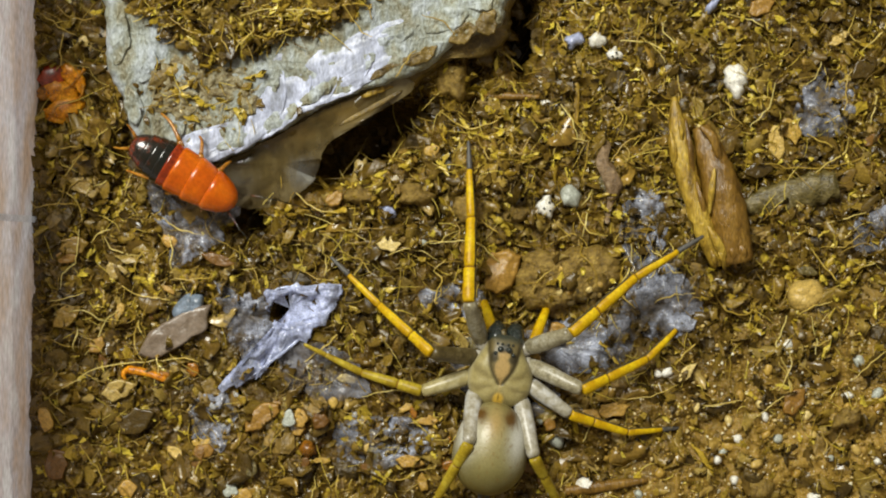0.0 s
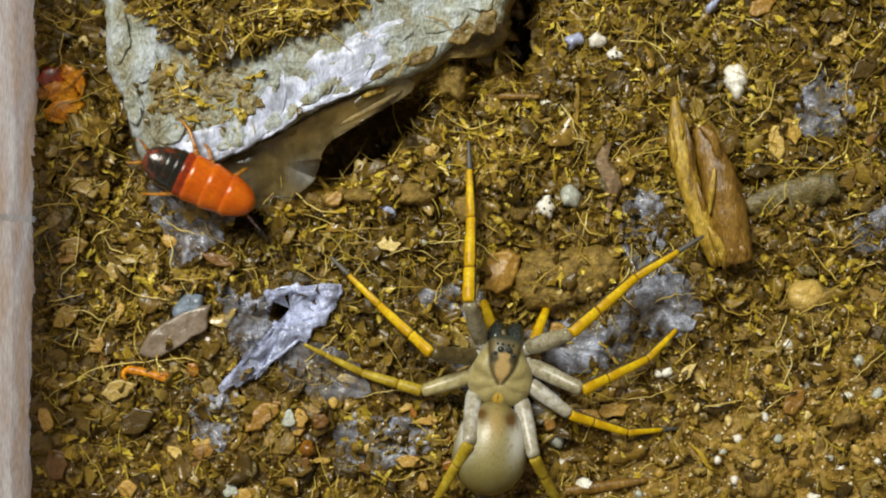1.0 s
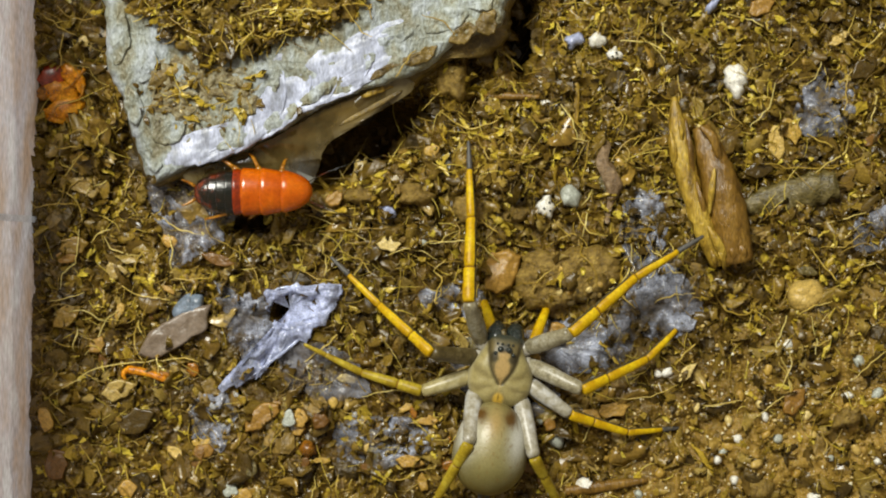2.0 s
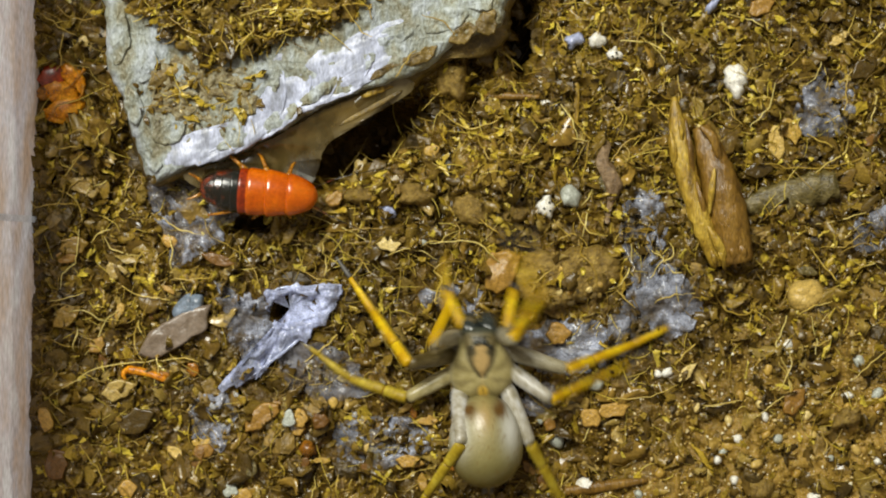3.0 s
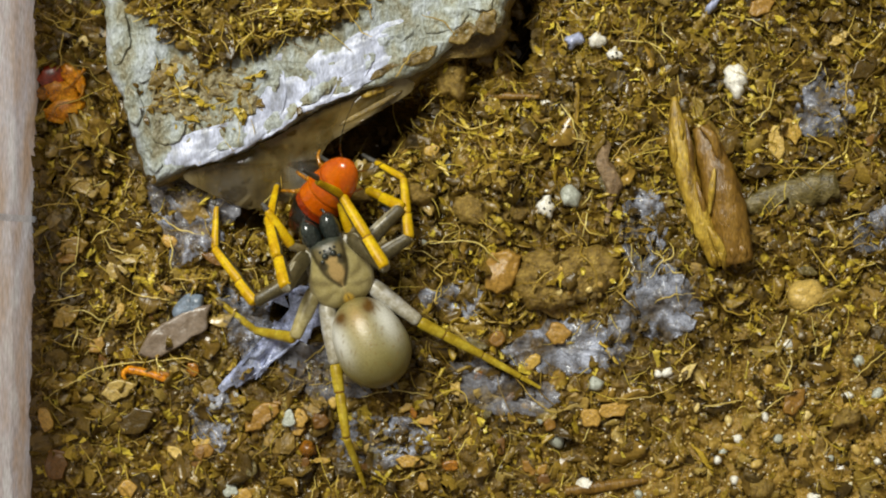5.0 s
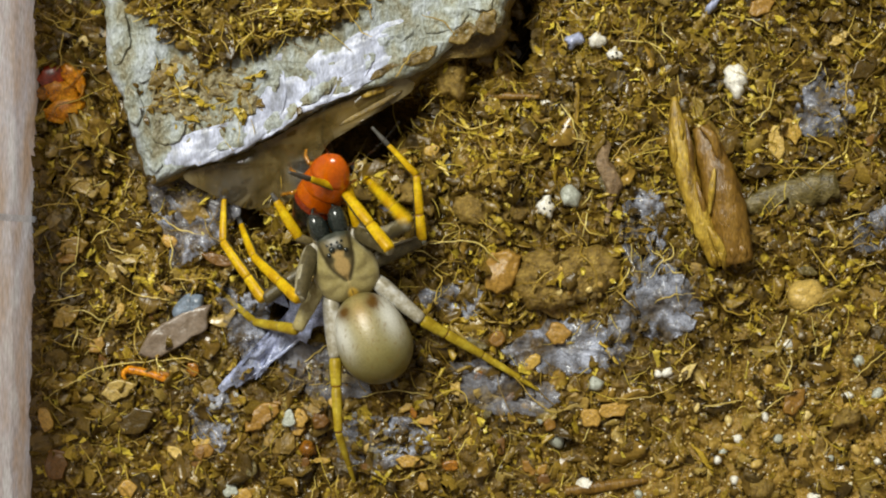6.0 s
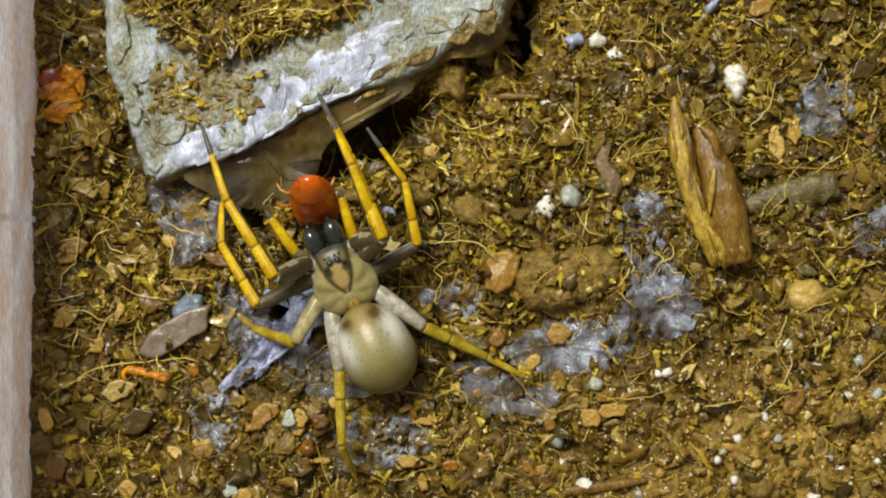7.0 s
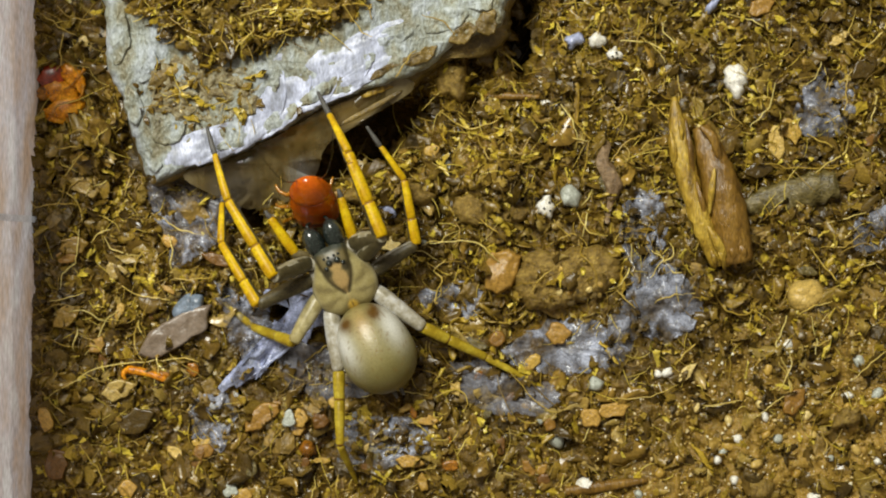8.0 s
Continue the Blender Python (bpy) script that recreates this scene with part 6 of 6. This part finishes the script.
R3 = [(0.0, 1025, 745, 1110, 765, 1175, 760), (2.8, 1025, 745, 1110, 765, 1175, 760), (2.9, 993, 730, 1070, 730, 1130, 720), (3.0, 975, 707, 1050, 670, 1110, 640),
      (3.1, 965, 678, 1040, 660, 1110, 620), (3.2, 955, 650, 1032, 610, 1100, 600), (3.3, 907, 592, 1003, 597, 1120, 612), (3.4, 897, 553, 965, 568, 1080, 612),
      (3.5, 880, 545, 960, 570, 1055, 610), (3.7, 811, 530, 878, 525, 905, 470), (3.8, 765, 525, 850, 465, 905, 425), (4.0, 764, 462, 739, 388, 700, 340)]
R3B = [(4.2, 722, 396, 672, 305, 598, 284), (4.5, 730, 388, 681, 313, 614, 290), (5.8, 747, 446, 776, 338, 690, 230), (6.0, 747, 425, 735, 296, 639, 205),
       (6.5, 742, 428, 714, 304, 636, 206), (8.0, 740, 430, 712, 303, 636, 206)]
R4 = [(0.0, 945, 810, 985, 885, 1020, 965), (2.8, 945, 810, 985, 885, 1020, 965), (2.9, 941, 813, 985, 872, 1020, 955), (3.0, 946, 803, 985, 870, 1020, 945),
      (3.1, 946, 774, 1003, 861, 1035, 930), (3.2, 926, 736, 1000, 830, 1030, 900), (3.3, 917, 707, 974, 774, 1027, 861), (3.4, 878, 659, 955, 726, 1000, 790),
      (3.5, 860, 640, 915, 675, 975, 710), (3.7, 826, 621, 907, 660, 970, 690), (3.8, 822, 625, 914, 654, 980, 703), (4.0, 797, 600, 905, 645, 972, 690)]
R4B = [(4.2, 747, 571, 855, 629, 959, 687), (4.5, 765, 590, 855, 630, 960, 685), (8.0, 770, 595, 855, 630, 960, 685)]
ROACH_ROWS = [  # seconds, plan x, y, heading (degrees from east to north), nose up, height in mm
    (0.0, 325, 307, -31, -6, 8.6), (0.5, 325, 307, -31, -6, 8.6), (0.7, 328, 308, -30, -6, 8.6), (1.0, 352, 321, -25, -6, 8.2), (1.3, 382, 325, -18, -5, 7.2),
    (1.5, 407, 338, -8, -4, 6.2), (1.7, 438, 340, 2, -2, 5.4), (2.8, 455, 340, -5, 0, 5.2), (3.2, 464, 342, -4, 0, 5.2), (3.5, 477, 344, -3, 0, 5.0),
    (3.7, 495, 338, 6, 4, 5.0), (3.8, 530, 335, 25, 10, 5.0), (4.0, 545, 330, 58, 25, 4.8), (4.2, 548, 335, 55, 25, 4.8)]
ROACH_ROWS_LATE = [(4.5, 572, 355, 42, 36, 5.2), (4.7, 572, 354, 44, 38, 5.2), (5.8, 574, 340, 55, 48, 5.6), (6.0, 568, 342, 58, 48, 5.6),
                   (6.4, 563, 356, 80, 58, 5.6), (6.8, 559, 362, 95, 64, 5.6), (8.0, 557, 363, 98, 65, 5.6)]


def between(rows, t):
    for a, b in zip(rows, rows[1:]):
        if a[0] <= t <= b[0]:
            f = (t - a[0]) / (b[0] - a[0])
            return [p + (q - p) * f for p, q in zip(a, b)]
    return list(rows[-1])


ROLL = [(0.0, 0), (3.0, 0), (3.8, -130), (8.0, -130)]  # how far the raised thighs turn about themselves, showing undersides painted dark as shade
NOSE_UP = [(0.0, 0), (2.8, 0), (3.7, 12), (8.0, 12)]


def body_pose(row):
    t, x, y, turn, z = row
    return Matrix.Translation(at(x, y, z)) @ pose(0, 0, 0, 0, 0, turn) @ pose(0, 0, 0, between(NOSE_UP, t)[1], 0, 0)


def floor_under(x, y):
    return surface(x, y).z / MM + 0.4


def motions():
    rows = BODY_ROWS + BODY_ROWS_LATE
    walk(SPIDER, [(r[0], body_pose(r)) for r in rows])
    tail = [(0.0, -2, 0), (2.8, -2, 0), (3.1, -2, 0), (3.3, -6, -15), (3.5, -10, -11), (3.7, -14, 4), (4.0, -14, 0), (4.5, -14, 3), (8.0, -14, 3)]
    walk(TAIL, [(t, pose(0, -4.6 * MM, 0.2 * MM, up, 0, yaw)) for t, up, yaw in tail])
    tables = {(-1, 1): L1 + L1B, (-1, 2): L2 + L2B, (-1, 3): L3 + L3B, (-1, 4): L4 + L4B,
              (1, 1): R1 + R1B, (1, 2): R2 + R2B, (1, 3): R3 + R3B, (1, 4): R4 + R4B}
    for (side, k), table in tables.items():
        ln = [v * MM for v in LENGTHS[k]]
        keys = [[] for _ in range(5)]
        for t, kx, ky, tx, ty, fx, fy, *high in table:
            body = body_pose(between(rows, t))
            hip = body @ Vector((side * HIPS[k][0] * MM, HIPS[k][1] * MM, HIP_Z * MM))
            knee = reach(hip, ln[FEMUR], kx, ky, True, 1.5)
            bend = reach(knee, ln[PATELLA] + ln[TIBIA], tx, ty, False, floor_under(tx, ty) + 0.8)
            foot = reach(bend, ln[META] + ln[TARSUS], fx, fy, bool(high), floor_under(fx, fy))
            mid = knee + (bend - knee) * ln[PATELLA] / (ln[PATELLA] + ln[TIBIA])
            ankle = bend + (foot - bend) * ln[META] / (ln[META] + ln[TARSUS])
            home = body.inverted()
            for i, (a, b) in enumerate(((hip, knee), (knee, mid), (mid, bend), (bend, ankle), (ankle, foot))):
                turn = between(ROLL, t)[1] * side if i == 0 and (k < 3 or (side, k) == (1, 3)) else 0
                keys[i].append((t, home @ aim(a, b) @ pose(0, 0, 0, turn, 0, 0)))
        for seg, key in zip(LEGS[(side, k)], keys):
            walk(seg, key)
    # the jaws hang down at rest and swing forward round the prey
    for side, jaw in JAWS.items():
        rest, bite = pose(side * 1.3 * MM, 4.75 * MM, -0.9 * MM, -52, 0, 0), pose(side * 1.45 * MM, 5.9 * MM, -0.3 * MM, 14, 0, -side * 4)
        walk(jaw, [(0.0, rest), (2.9, rest), (3.5, bite), (8.0, bite)])
    # feelers: where the yellow piece starts and ends, in mm on the body
    for side, start, end in ((-1, ((-1.5, 4.5, -0.4), (-3.2, 8.2, -3.0)), ((-4.4, 5.6, -0.6), (-5.6, 12.0, -0.8))),
                             (1, ((3.9, 4.5, -0.4), (5.0, 8.2, -3.0)), ((3.6, 4.2, -0.6), (4.4, 10.0, -0.8)))):
        keys = ([], [], [])
        for t, (a, b) in ((0.0, start), (2.8, start), (3.4, end), (8.0, end)):
            root, a, b = Vector((side * 2.4, 4.0, -0.9)) * MM, Vector(a) * MM, Vector(b) * MM
            d = (b - a).normalized()
            keys[0].append((t, aim(root, a)))
            keys[1].append((t, aim(a, b)))
            keys[2].append((t, aim(a + d * 5.8 * MM, a + d * 7 * MM)))
        for piece, key in zip(PALPS[side], keys):
            walk(piece, key)
    # the nymph's legs swing in turn while it walks
    for leg, hip, sign in ROACH_LEGS:
        steps = [(0.0, 0), (0.55, 0), (0.75, 12), (1.0, -12), (1.2, 13), (1.4, -13), (1.55, 12), (1.75, 0), (3.5, 0), (3.7, 14), (3.85, -14), (4.1, 10), (4.5, -6), (5.8, 4), (6.6, 0), (8.0, 0)]
        walk(leg, [(t, Matrix.Translation(hip) @ pose(0, 0, 0, 0, 0, a * sign) @ Matrix.Translation(-hip)) for t, a in steps])
    walk(ROACH, [(t, Matrix.Translation(at(x, y, z)) @ pose(0, 0, 0, 0, 0, turn) @ pose(0, 0, 0, 0, -up, 0))
                 for t, x, y, turn, up, z in ROACH_ROWS + ROACH_ROWS_LATE])


motions()
